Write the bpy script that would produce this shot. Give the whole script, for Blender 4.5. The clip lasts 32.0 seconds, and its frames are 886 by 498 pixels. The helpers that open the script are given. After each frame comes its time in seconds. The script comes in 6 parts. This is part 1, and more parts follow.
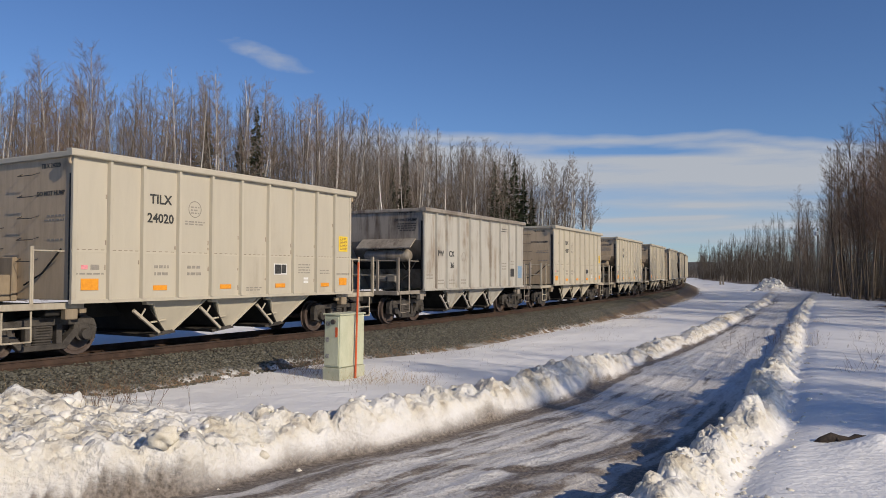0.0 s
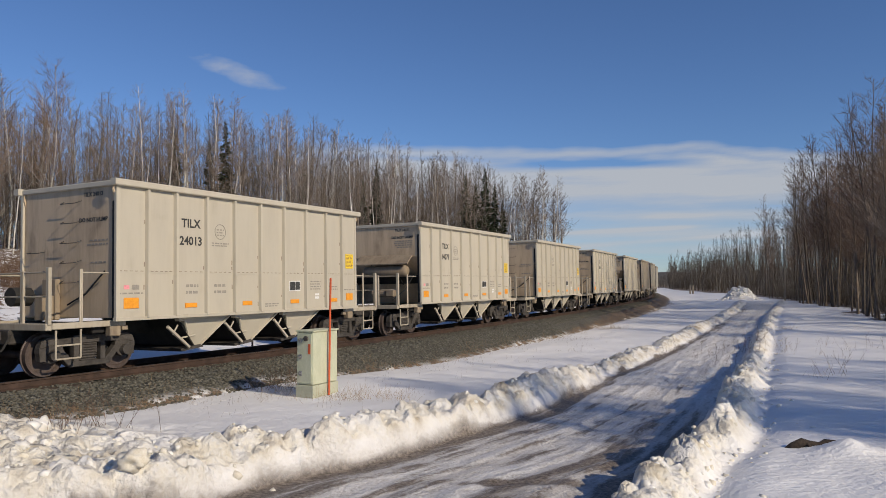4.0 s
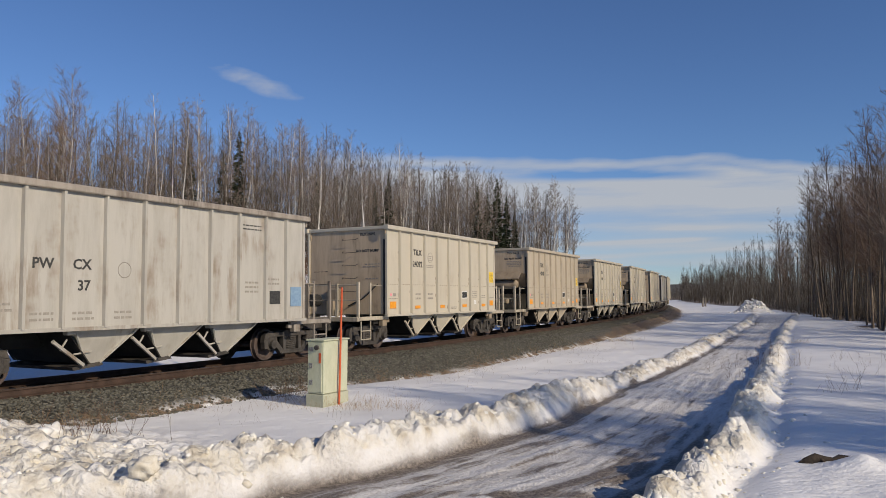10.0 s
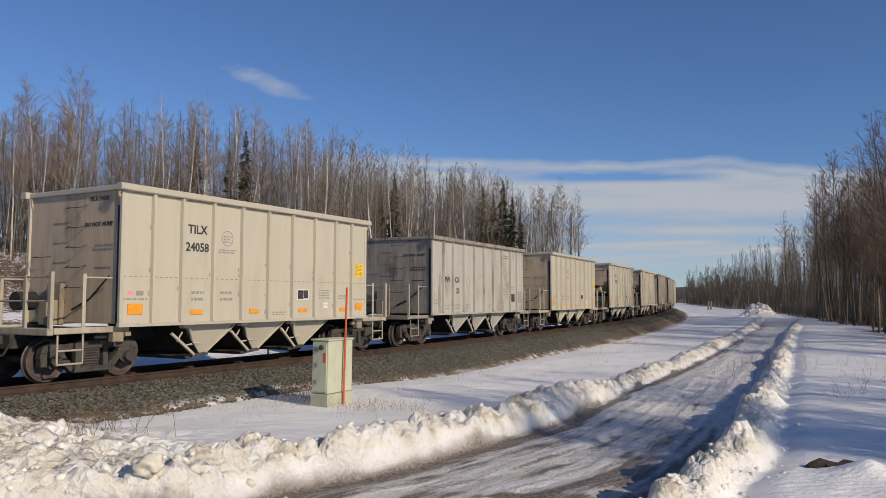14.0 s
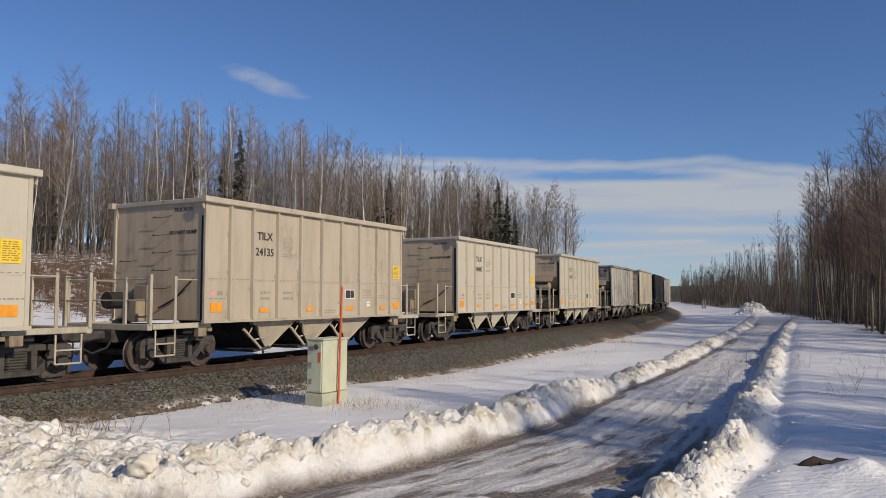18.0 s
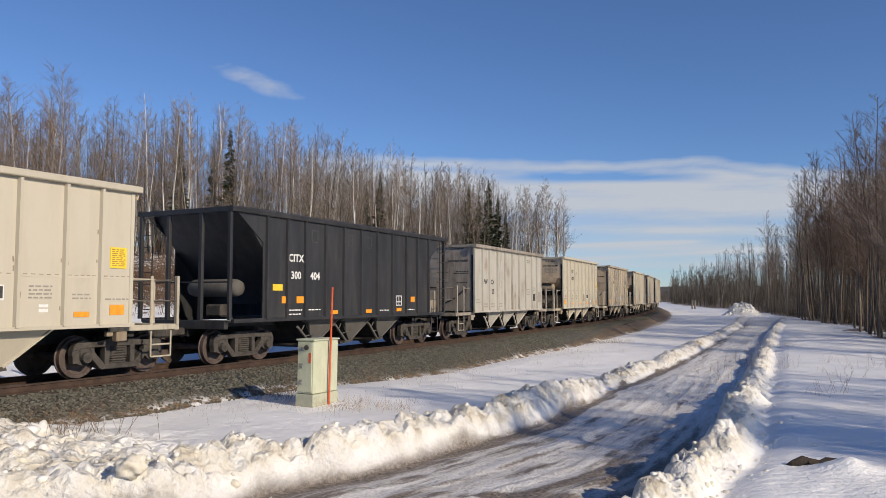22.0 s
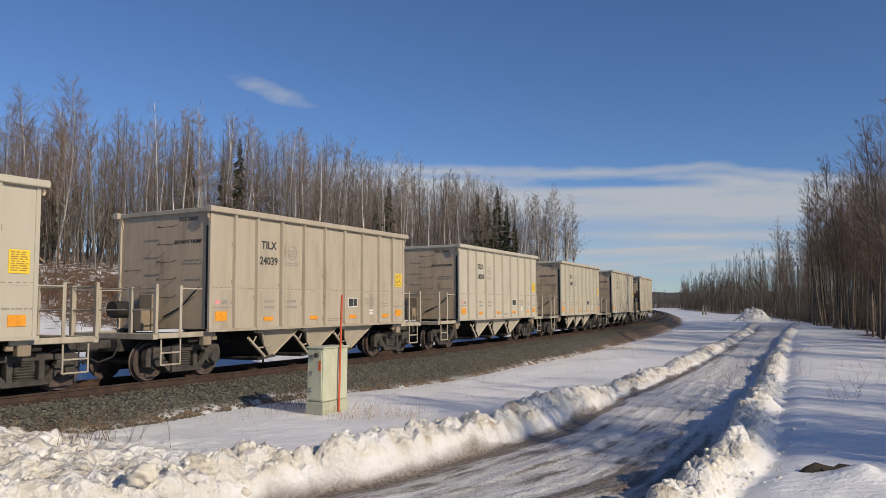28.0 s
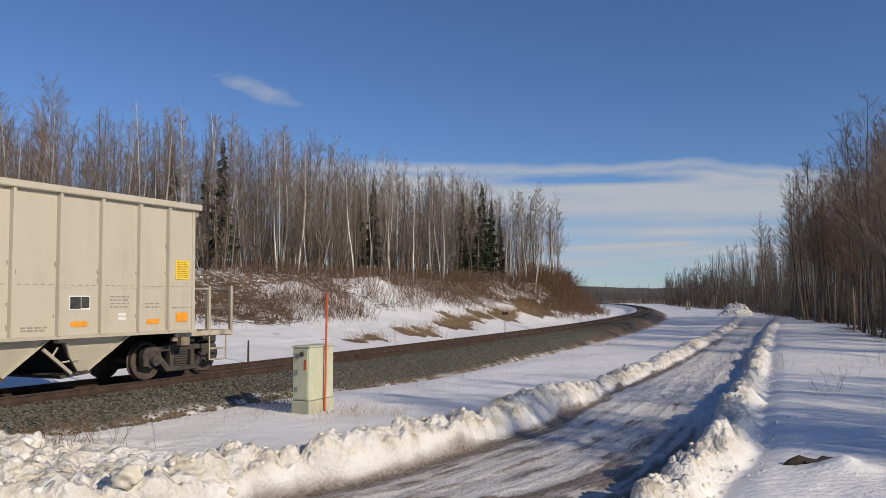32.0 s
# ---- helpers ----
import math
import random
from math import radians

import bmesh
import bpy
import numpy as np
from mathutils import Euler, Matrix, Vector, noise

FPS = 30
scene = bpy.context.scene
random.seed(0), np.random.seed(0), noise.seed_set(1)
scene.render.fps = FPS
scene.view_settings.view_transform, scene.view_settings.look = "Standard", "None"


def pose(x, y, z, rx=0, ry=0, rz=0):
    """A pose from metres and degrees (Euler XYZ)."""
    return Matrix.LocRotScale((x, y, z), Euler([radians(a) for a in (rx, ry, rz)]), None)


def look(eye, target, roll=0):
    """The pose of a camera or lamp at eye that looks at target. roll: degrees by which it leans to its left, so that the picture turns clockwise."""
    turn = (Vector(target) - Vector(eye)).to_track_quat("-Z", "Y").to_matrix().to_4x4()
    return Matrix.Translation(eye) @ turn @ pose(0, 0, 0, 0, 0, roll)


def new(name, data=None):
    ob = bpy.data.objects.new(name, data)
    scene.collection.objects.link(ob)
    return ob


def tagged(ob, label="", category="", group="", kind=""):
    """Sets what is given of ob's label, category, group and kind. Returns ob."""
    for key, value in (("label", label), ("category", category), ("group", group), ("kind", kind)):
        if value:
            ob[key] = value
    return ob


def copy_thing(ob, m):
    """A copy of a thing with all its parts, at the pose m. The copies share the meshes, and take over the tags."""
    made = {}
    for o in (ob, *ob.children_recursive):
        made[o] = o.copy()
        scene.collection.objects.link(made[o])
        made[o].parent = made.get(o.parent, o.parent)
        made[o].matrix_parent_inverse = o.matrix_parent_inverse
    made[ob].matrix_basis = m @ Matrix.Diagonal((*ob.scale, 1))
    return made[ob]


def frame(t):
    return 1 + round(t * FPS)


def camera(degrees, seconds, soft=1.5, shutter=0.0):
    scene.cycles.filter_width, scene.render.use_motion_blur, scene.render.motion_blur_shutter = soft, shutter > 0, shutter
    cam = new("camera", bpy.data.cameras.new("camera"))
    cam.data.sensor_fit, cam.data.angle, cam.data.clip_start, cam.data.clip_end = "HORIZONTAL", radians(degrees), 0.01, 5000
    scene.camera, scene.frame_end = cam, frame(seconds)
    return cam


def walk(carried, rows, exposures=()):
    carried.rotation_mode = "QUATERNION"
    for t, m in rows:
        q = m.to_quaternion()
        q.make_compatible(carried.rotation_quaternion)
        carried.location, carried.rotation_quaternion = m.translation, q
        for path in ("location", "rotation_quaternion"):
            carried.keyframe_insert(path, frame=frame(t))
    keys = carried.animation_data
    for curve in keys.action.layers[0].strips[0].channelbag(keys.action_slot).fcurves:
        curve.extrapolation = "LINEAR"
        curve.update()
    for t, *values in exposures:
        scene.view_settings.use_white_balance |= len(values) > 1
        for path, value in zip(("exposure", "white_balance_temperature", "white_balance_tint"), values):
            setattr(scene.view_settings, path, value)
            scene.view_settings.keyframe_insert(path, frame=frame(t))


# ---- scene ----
cam = camera(60.3, 32.0, soft=0.6)
EYE = (0.0, 0.0, 1.964)
# seconds, yaw, pitch, roll of the hand-held camera, which stands in one spot
AIM = """
0 1.263 1.473 -0.733
0.5 0.758 0.812 -0.458
0.75 -2.250 0.780 -1.950
1 -4.136 0.794 -3.124
1.25 -4.200 1.080 -2.200
1.5 -3.505 1.353 -1.020
2 -1.305 1.946 0.633
2.5 -0.548 1.811 0.299
3 -0.308 1.903 0.571
3.5 -0.461 2.137 0.313
4 -0.788 2.542 0.273
4.5 -0.982 3.514 1.300
6.5 -0.360 2.498 -0.165
7 -0.230 2.594 0.200
7.5 0.023 2.641 -0.060
8 0.352 2.791 0.087
8.5 0.408 3.021 0.217
9 0.000 3.138 0.790
9.5 -0.215 3.234 0.462
10 0.045 3.308 -0.227
10.5 0.339 3.401 -0.163
11 0.396 3.466 -0.279
11.5 0.397 3.523 -0.781
12 0.463 3.541 -0.772
12.5 0.833 3.521 -0.838
13 1.044 3.389 -0.738
13.5 0.751 3.379 -0.633
14 0.421 3.373 -0.716
14.5 0.200 3.321 -0.871
16.5 -0.346 3.095 -0.870
17 -0.250 3.153 -0.807
17.5 -0.096 3.242 -0.726
18 0.042 3.317 -0.654
18.5 -0.054 3.246 -0.830
19 -0.130 3.233 -0.949
19.5 -0.235 3.270 -0.820
20 -0.376 3.257 -0.810
20.5 -0.335 3.198 -0.990
21 -0.562 3.219 -0.664
21.5 -0.684 3.323 -1.095
22 -0.654 3.361 -0.646
22.5 -0.524 3.388 -0.315
23 -0.357 3.430 -0.077
23.5 -0.259 3.474 -0.044
24 -0.342 3.512 0.061
24.5 -0.424 3.612 0.004
25 -0.332 3.657 -0.047
25.5 -0.348 3.758 -0.355
27.5 -0.022 3.667 -0.455
28 0.046 3.887 -0.348
28.5 -0.004 4.033 -0.314
29 -0.357 3.977 0.058
29.5 -0.455 3.825 0.542
30 -0.470 3.714 0.734
30.5 -0.501 3.598 0.844
31 -0.454 3.625 0.302
31.5 -0.681 3.725 0.218
32 -1.039 3.711 0.158
"""
walk(cam, [(t, pose(*EYE, 90 + p, r, y)) for t, y, p, r in (map(float, line.split()) for line in AIM.split("\n") if line.strip())],
     exposures=((0.0, -0.58), (20.4, -0.58), (21.0, -0.57), (21.9, -0.37), (22.3, -0.33), (23.2, -0.36), (25.0, -0.54), (27.0, -0.58), (32.0, -0.58)))

# ---- sky and sun ----
SUN_EL, SUN_AZ = radians(28), radians(130)          # azimuth clockwise from +y
world = bpy.data.worlds.new("winter_sky")
scene.world = world
world.use_nodes = True
wt = world.node_tree
sky = wt.nodes.new("ShaderNodeTexSky")
sky.sky_type, sky.sun_disc = "NISHITA", False
sky.sun_elevation, sky.sun_rotation = SUN_EL, SUN_AZ
sky.altitude, sky.air_density, sky.dust_density, sky.ozone_density = 900, 1.0, 0.1, 5.0
wt.nodes["Background"].inputs["Strength"].default_value = 0.122
deep = wt.nodes.new("ShaderNodeMix")                # a crisp cold-air blue
deep.data_type, deep.blend_type = "RGBA", "MULTIPLY"
deep.inputs[0].default_value, deep.inputs[7].default_value = 1.0, (0.90, 0.98, 1.16, 1)
wt.links.new(sky.outputs[0], deep.inputs[6])
wt.links.new(deep.outputs[2], wt.nodes["Background"].inputs["Color"])
sun_data = bpy.data.lights.new("sun", "SUN")
sun_data.energy, sun_data.angle, sun_data.color = 5.5, radians(0.53), (1.0, 0.86, 0.67)
sun = new("sun", sun_data)
sun.matrix_world = look((math.sin(SUN_AZ) * math.cos(SUN_EL) * 50, math.cos(SUN_AZ) * math.cos(SUN_EL) * 50, math.sin(SUN_EL) * 50), (0, 0, 0))


# ---- materials ----
def material(name, rough=0.8, metal=0.0):
    m = bpy.data.materials.new(name)
    m.use_nodes = True
    b = m.node_tree.nodes["Principled BSDF"]
    b.inputs["Roughness"].default_value, b.inputs["Metallic"].default_value = rough, metal
    return m, m.node_tree.nodes, m.node_tree.links, b


def ramp(nodes, stops):
    r = nodes.new("ShaderNodeValToRGB")
    while len(r.color_ramp.elements) < len(stops):
        r.color_ramp.elements.new(0.5)
    for e, (at, c) in zip(r.color_ramp.elements, stops):
        e.position, e.color = at, (*c, 1)
    return r


def coords(nodes, links, scale=(1, 1, 1), space="Object"):
    c, mp = nodes.new("ShaderNodeTexCoord"), nodes.new("ShaderNodeMapping")
    mp.inputs["Scale"].default_value = scale
    links.new(c.outputs[space], mp.inputs["Vector"])
    return mp.outputs[0]


def world_coords(nodes, links, scale=(1, 1, 1)):
    g, mp = nodes.new("ShaderNodeNewGeometry"), nodes.new("ShaderNodeMapping")
    mp.inputs["Scale"].default_value = scale
    links.new(g.outputs["Position"], mp.inputs["Vector"])
    return mp.outputs[0]


def noise_tex(nodes, links, vec, scale, detail=4, rough=0.55):
    n = nodes.new("ShaderNodeTexNoise")
    n.inputs["Scale"].default_value, n.inputs["Detail"].default_value, n.inputs["Roughness"].default_value = scale, detail, rough
    links.new(vec, n.inputs["Vector"])
    return n.outputs["Fac"]


def mixed(nodes, links, fac, a, b, how="MIX"):
    m = nodes.new("ShaderNodeMix")
    m.data_type, m.blend_type, m.clamp_factor = "RGBA", how, True
    for slot, v in ((0, fac), (6, a), (7, b)):
        if isinstance(v, (int, float)):
            m.inputs[slot].default_value = v
        elif isinstance(v, tuple):
            m.inputs[slot].default_value = (*v, 1)
        else:
            links.new(v, m.inputs[slot])
    return m.outputs[2]


def arith(nodes, links, op, a, b=0.0, clamp=False):
    m = nodes.new("ShaderNodeMath")
    m.operation, m.use_clamp = op, clamp
    for slot, v in ((0, a), (1, b)):
        if isinstance(v, (int, float)):
            m.inputs[slot].default_value = v
        else:
            links.new(v, m.inputs[slot])
    return m.outputs[0]


def bump(nodes, links, b, height, strength, distance):
    n = nodes.new("ShaderNodeBump")
    n.inputs["Strength"].default_value, n.inputs["Distance"].default_value = strength, distance
    links.new(height, n.inputs["Height"])
    links.new(n.outputs[0], b.inputs["Normal"])


def simple(name, lo, hi, scale=6.0, rough=0.8, metal=0.0, relief=0.0, stretch=(1, 1, 1), random_tone=0.0, fine=40.0):
    """A surface between two tones, with blotches, grain, relief and a tone that varies from piece to piece."""
    m, n, l, b = material(name, rough, metal)
    v = coords(n, l, stretch)
    f = noise_tex(n, l, v, scale)
    g = noise_tex(n, l, v, fine, 2)
    f = arith(n, l, "ADD", arith(n, l, "MULTIPLY", f, 0.7), arith(n, l, "MULTIPLY", g, 0.3))
    r = ramp(n, ((0.36, lo), (0.64, hi)))
    l.new(f, r.inputs[0])
    c = r.outputs[0]
    if random_tone:
        o = n.new("ShaderNodeObjectInfo")
        k = arith(n, l, "ADD", arith(n, l, "MULTIPLY", o.outputs["Random"], 2 * random_tone), 1 - random_tone)
        h = n.new("ShaderNodeHueSaturation")
        l.new(k, h.inputs["Value"])
        l.new(c, h.inputs["Color"])
        c = h.outputs[0]
    l.new(c, b.inputs["Base Color"])
    if relief:
        bump(n, l, b, f, 0.6, relief)
    return m


def car_paint(name, base, streak, rust, amount, gloss=0.55, stain=(0.56, 0.74)):
    """Weathered car paint: streaks that run down, blotches, and grime of each car's own tone."""
    m, n, l, b = material(name, gloss)
    o = n.new("ShaderNodeObjectInfo")
    tc = n.new("ShaderNodeTexCoord")
    off = n.new("ShaderNodeVectorMath")
    off.operation = "ADD"
    sh = n.new("ShaderNodeCombineXYZ")
    l.new(arith(n, l, "MULTIPLY", o.outputs["Random"], 60.0), sh.inputs[0])
    l.new(tc.outputs["Object"], off.inputs[0])
    l.new(sh.outputs[0], off.inputs[1])
    def mapped(s):
        mp = n.new("ShaderNodeMapping")
        mp.inputs["Scale"].default_value = s
        l.new(off.outputs[0], mp.inputs["Vector"])
        return mp.outputs[0]
    run = noise_tex(n, l, mapped((1.0, 1.0, 0.16)), 3.2, 6, 0.68)
    blot = noise_tex(n, l, mapped((1, 1, 1)), 0.9, 4)
    grain = noise_tex(n, l, mapped((1, 1, 1)), 30.0, 3)
    r1 = ramp(n, ((0.42, (0, 0, 0)), (0.72, (1, 1, 1))))
    l.new(run, r1.inputs[0])
    r2 = ramp(n, ((stain[0], (0, 0, 0)), (stain[1], (1, 1, 1))))
    l.new(blot, r2.inputs[0])
    c = mixed(n, l, arith(n, l, "MULTIPLY", r1.outputs[0], amount), base, streak)
    c = mixed(n, l, arith(n, l, "MULTIPLY", arith(n, l, "MULTIPLY", r1.outputs[0], r2.outputs[0]), amount * 1.6), c, rust)
    c = mixed(n, l, arith(n, l, "MULTIPLY", grain, 0.16), c, streak)
    h = n.new("ShaderNodeHueSaturation")
    l.new(arith(n, l, "ADD", arith(n, l, "MULTIPLY", o.outputs["Random"], 0.10), 0.95), h.inputs["Value"])
    l.new(c, h.inputs["Color"])
    l.new(h.outputs[0], b.inputs["Base Color"])
    bump(n, l, b, blot, 0.25, 0.02)
    return m


TAN = car_paint("tan_paint", (0.51, 0.465, 0.37), (0.39, 0.35, 0.275), (0.30, 0.24, 0.17), 0.35)
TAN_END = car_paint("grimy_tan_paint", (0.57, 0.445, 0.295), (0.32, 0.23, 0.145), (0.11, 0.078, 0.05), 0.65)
TAN_DUSTY = car_paint("dusty_tan_paint", (0.46, 0.40, 0.305), (0.32, 0.265, 0.195), (0.21, 0.155, 0.105), 0.6, 0.65)
GREY = car_paint("weathered_white_paint", (0.45, 0.43, 0.38), (0.30, 0.275, 0.23), (0.20, 0.135, 0.08), 0.62, 0.65, (0.50, 0.64))
GREY_END = car_paint("sooty_grey_paint", (0.34, 0.30, 0.25), (0.17, 0.145, 0.115), (0.10, 0.07, 0.05), 0.9, 0.65, (0.48, 0.66))
GRIME = car_paint("rusty_grime_on_tan", (0.31, 0.25, 0.175), (0.17, 0.128, 0.085), (0.085, 0.058, 0.036), 0.9, 0.75)
RAIL_TAN = car_paint("scuffed_tan_paint", (0.47, 0.42, 0.325), (0.27, 0.225, 0.165), (0.14, 0.095, 0.06), 0.8, 0.65)
DUST_BLACK = car_paint("dust_on_black_paint", (0.085, 0.08, 0.072), (0.15, 0.14, 0.125), (0.06, 0.05, 0.04), 0.8, 0.8)
BLACK = car_paint("black_paint", (0.019, 0.019, 0.021), (0.062, 0.060, 0.058), (0.075, 0.066, 0.055), 0.6, 0.5)
STEEL = simple("dusty_cast_steel", (0.030, 0.026, 0.022), (0.082, 0.072, 0.063), 5, 0.75, 0.0, 0.004)
WHEEL = simple("brown_wheel_steel", (0.06, 0.043, 0.036), (0.13, 0.098, 0.085), 4, 0.6, 0.2, 0.003)
DARK = simple("black_underframe_and_shade", (0.012, 0.011, 0.010), (0.03, 0.028, 0.025), 4, 0.85)
ORANGE = simple("orange_reflector", (0.72, 0.27, 0.02), (0.85, 0.36, 0.03), 14, 0.4)
YELLOW = simple("yellow_sticker", (0.75, 0.52, 0.03), (0.85, 0.62, 0.05), 14, 0.5)
BROWN = simple("brown_reflector", (0.30, 0.17, 0.05), (0.42, 0.24, 0.07), 14, 0.6)
INK = simple("black_stencil", (0.02, 0.02, 0.02), (0.06, 0.06, 0.055), 18, 0.7)
FAINT = simple("faded_stencil", (0.24, 0.22, 0.19), (0.34, 0.31, 0.26), 18, 0.7)
SCUFF_SHADE = simple("rusty_scuff_and_shade", (0.21, 0.17, 0.13), (0.34, 0.29, 0.225), 9, 0.8)
CHALK = simple("white_stencil", (0.66, 0.65, 0.62), (0.78, 0.77, 0.74), 18, 0.6)
PINK = simple("pink_sticker", (0.70, 0.22, 0.24), (0.80, 0.34, 0.36), 18, 0.6)
GREEN = simple("green_patch", (0.13, 0.30, 0.19), (0.17, 0.37, 0.24), 9, 0.6)
BLUE = simple("blue_sign", (0.16, 0.26, 0.38), (0.24, 0.35, 0.46), 12, 0.6)
SPRAY = simple("pale_blue_spray", (0.35, 0.42, 0.52), (0.45, 0.52, 0.62), 12, 0.7)
RAIL = simple("rusty_rail", (0.045, 0.028, 0.02), (0.10, 0.062, 0.045), 3, 0.7, 0.3, 0.002)
RAILHEAD = simple("worn_rail_head", (0.20, 0.19, 0.18), (0.30, 0.29, 0.28), 3, 0.35, 0.8)
TIE = simple("creosoted_wood", (0.03, 0.022, 0.016), (0.085, 0.06, 0.045), 5, 0.9, 0, 0.006, (1, 6, 6), 0.2)
CABINET = simple("cream_green_enamel", (0.47, 0.49, 0.34), (0.56, 0.57, 0.42), 5, 0.45, 0.0, 0.0, (1, 1, 0.4))
CHROME = simple("galvanised_latch", (0.25, 0.25, 0.24), (0.45, 0.45, 0.43), 20, 0.4, 0.7)
RED = simple("red_orange_rod", (0.52, 0.075, 0.02), (0.64, 0.12, 0.035), 8, 0.5)
CONCRETE = simple("cast_base", (0.40, 0.41, 0.30), (0.48, 0.48, 0.36), 8, 0.8)
STONE = simple("ballast_stone", (0.050, 0.047, 0.036), (0.155, 0.147, 0.115), 9, 0.9)
CREAM_CLOD = simple("creamy_ice_clod", (0.62, 0.56, 0.44), (0.80, 0.765, 0.67), 6, 0.8, 0.0, 0.01)
CLOD = simple("snow_clod", (0.73, 0.70, 0.62), (0.84, 0.825, 0.79), 7, 0.75, 0.0, 0.01)
STRAW = simple("dry_grass", (0.22, 0.14, 0.07), (0.42, 0.30, 0.17), 3, 0.9)
BRUSH = simple("brown_brush", (0.09, 0.052, 0.03), (0.21, 0.13, 0.08), 2, 0.9)
BARK = simple("pale_birch_bark", (0.40, 0.37, 0.32), (0.72, 0.69, 0.63), 3, 0.85, 0, 0.004, (2, 2, 1), 0.3)
BARK2 = simple("grey_poplar_bark", (0.075, 0.058, 0.043), (0.19, 0.152, 0.115), 3, 0.9, 0, 0.004, (2, 2, 1), 0.3)
TWIG = simple("grey_brown_twigs", (0.15, 0.115, 0.09), (0.27, 0.215, 0.17), 1.5, 0.9, 0, 0, (1, 1, 1), 0.25)
TWIG2 = simple("reddish_twigs", (0.12, 0.075, 0.052), (0.215, 0.145, 0.10), 1.5, 0.9, 0, 0, (1, 1, 1), 0.25)
NEEDLE = simple("spruce_needles", (0.030, 0.042, 0.020), (0.070, 0.085, 0.042), 2.5, 0.9, 0, 0, (1, 1, 1), 0.2)
LOGWOOD = simple("wet_dark_log", (0.02, 0.015, 0.012), (0.07, 0.05, 0.035), 6, 0.9, 0, 0.01)
POLE = simple("weathered_pole", (0.17, 0.14, 0.11), (0.30, 0.26, 0.21), 3, 0.9, 0, 0.005, (4, 4, 0.5))


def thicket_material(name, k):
    """Stems of the deep woods, each of its own tone, a few of them pale; k scales every tone."""
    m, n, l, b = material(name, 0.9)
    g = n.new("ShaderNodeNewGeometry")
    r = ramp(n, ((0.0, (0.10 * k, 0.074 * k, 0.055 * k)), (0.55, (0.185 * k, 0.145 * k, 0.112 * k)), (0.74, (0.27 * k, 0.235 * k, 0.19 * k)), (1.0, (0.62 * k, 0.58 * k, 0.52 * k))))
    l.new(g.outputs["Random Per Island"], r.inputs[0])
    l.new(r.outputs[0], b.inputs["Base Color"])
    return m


# the second holds the same tones at about half the value
STEMS, STEMS_DARK = thicket_material("deep_wood_stems", 0.85), thicket_material("darker_wood_stems", 0.42)
FARWOOD = simple("distant_woods", (0.055, 0.06, 0.062), (0.11, 0.10, 0.095), 0.02, 0.95, 0, 0, (1, 1, 1), 0, 0.15)


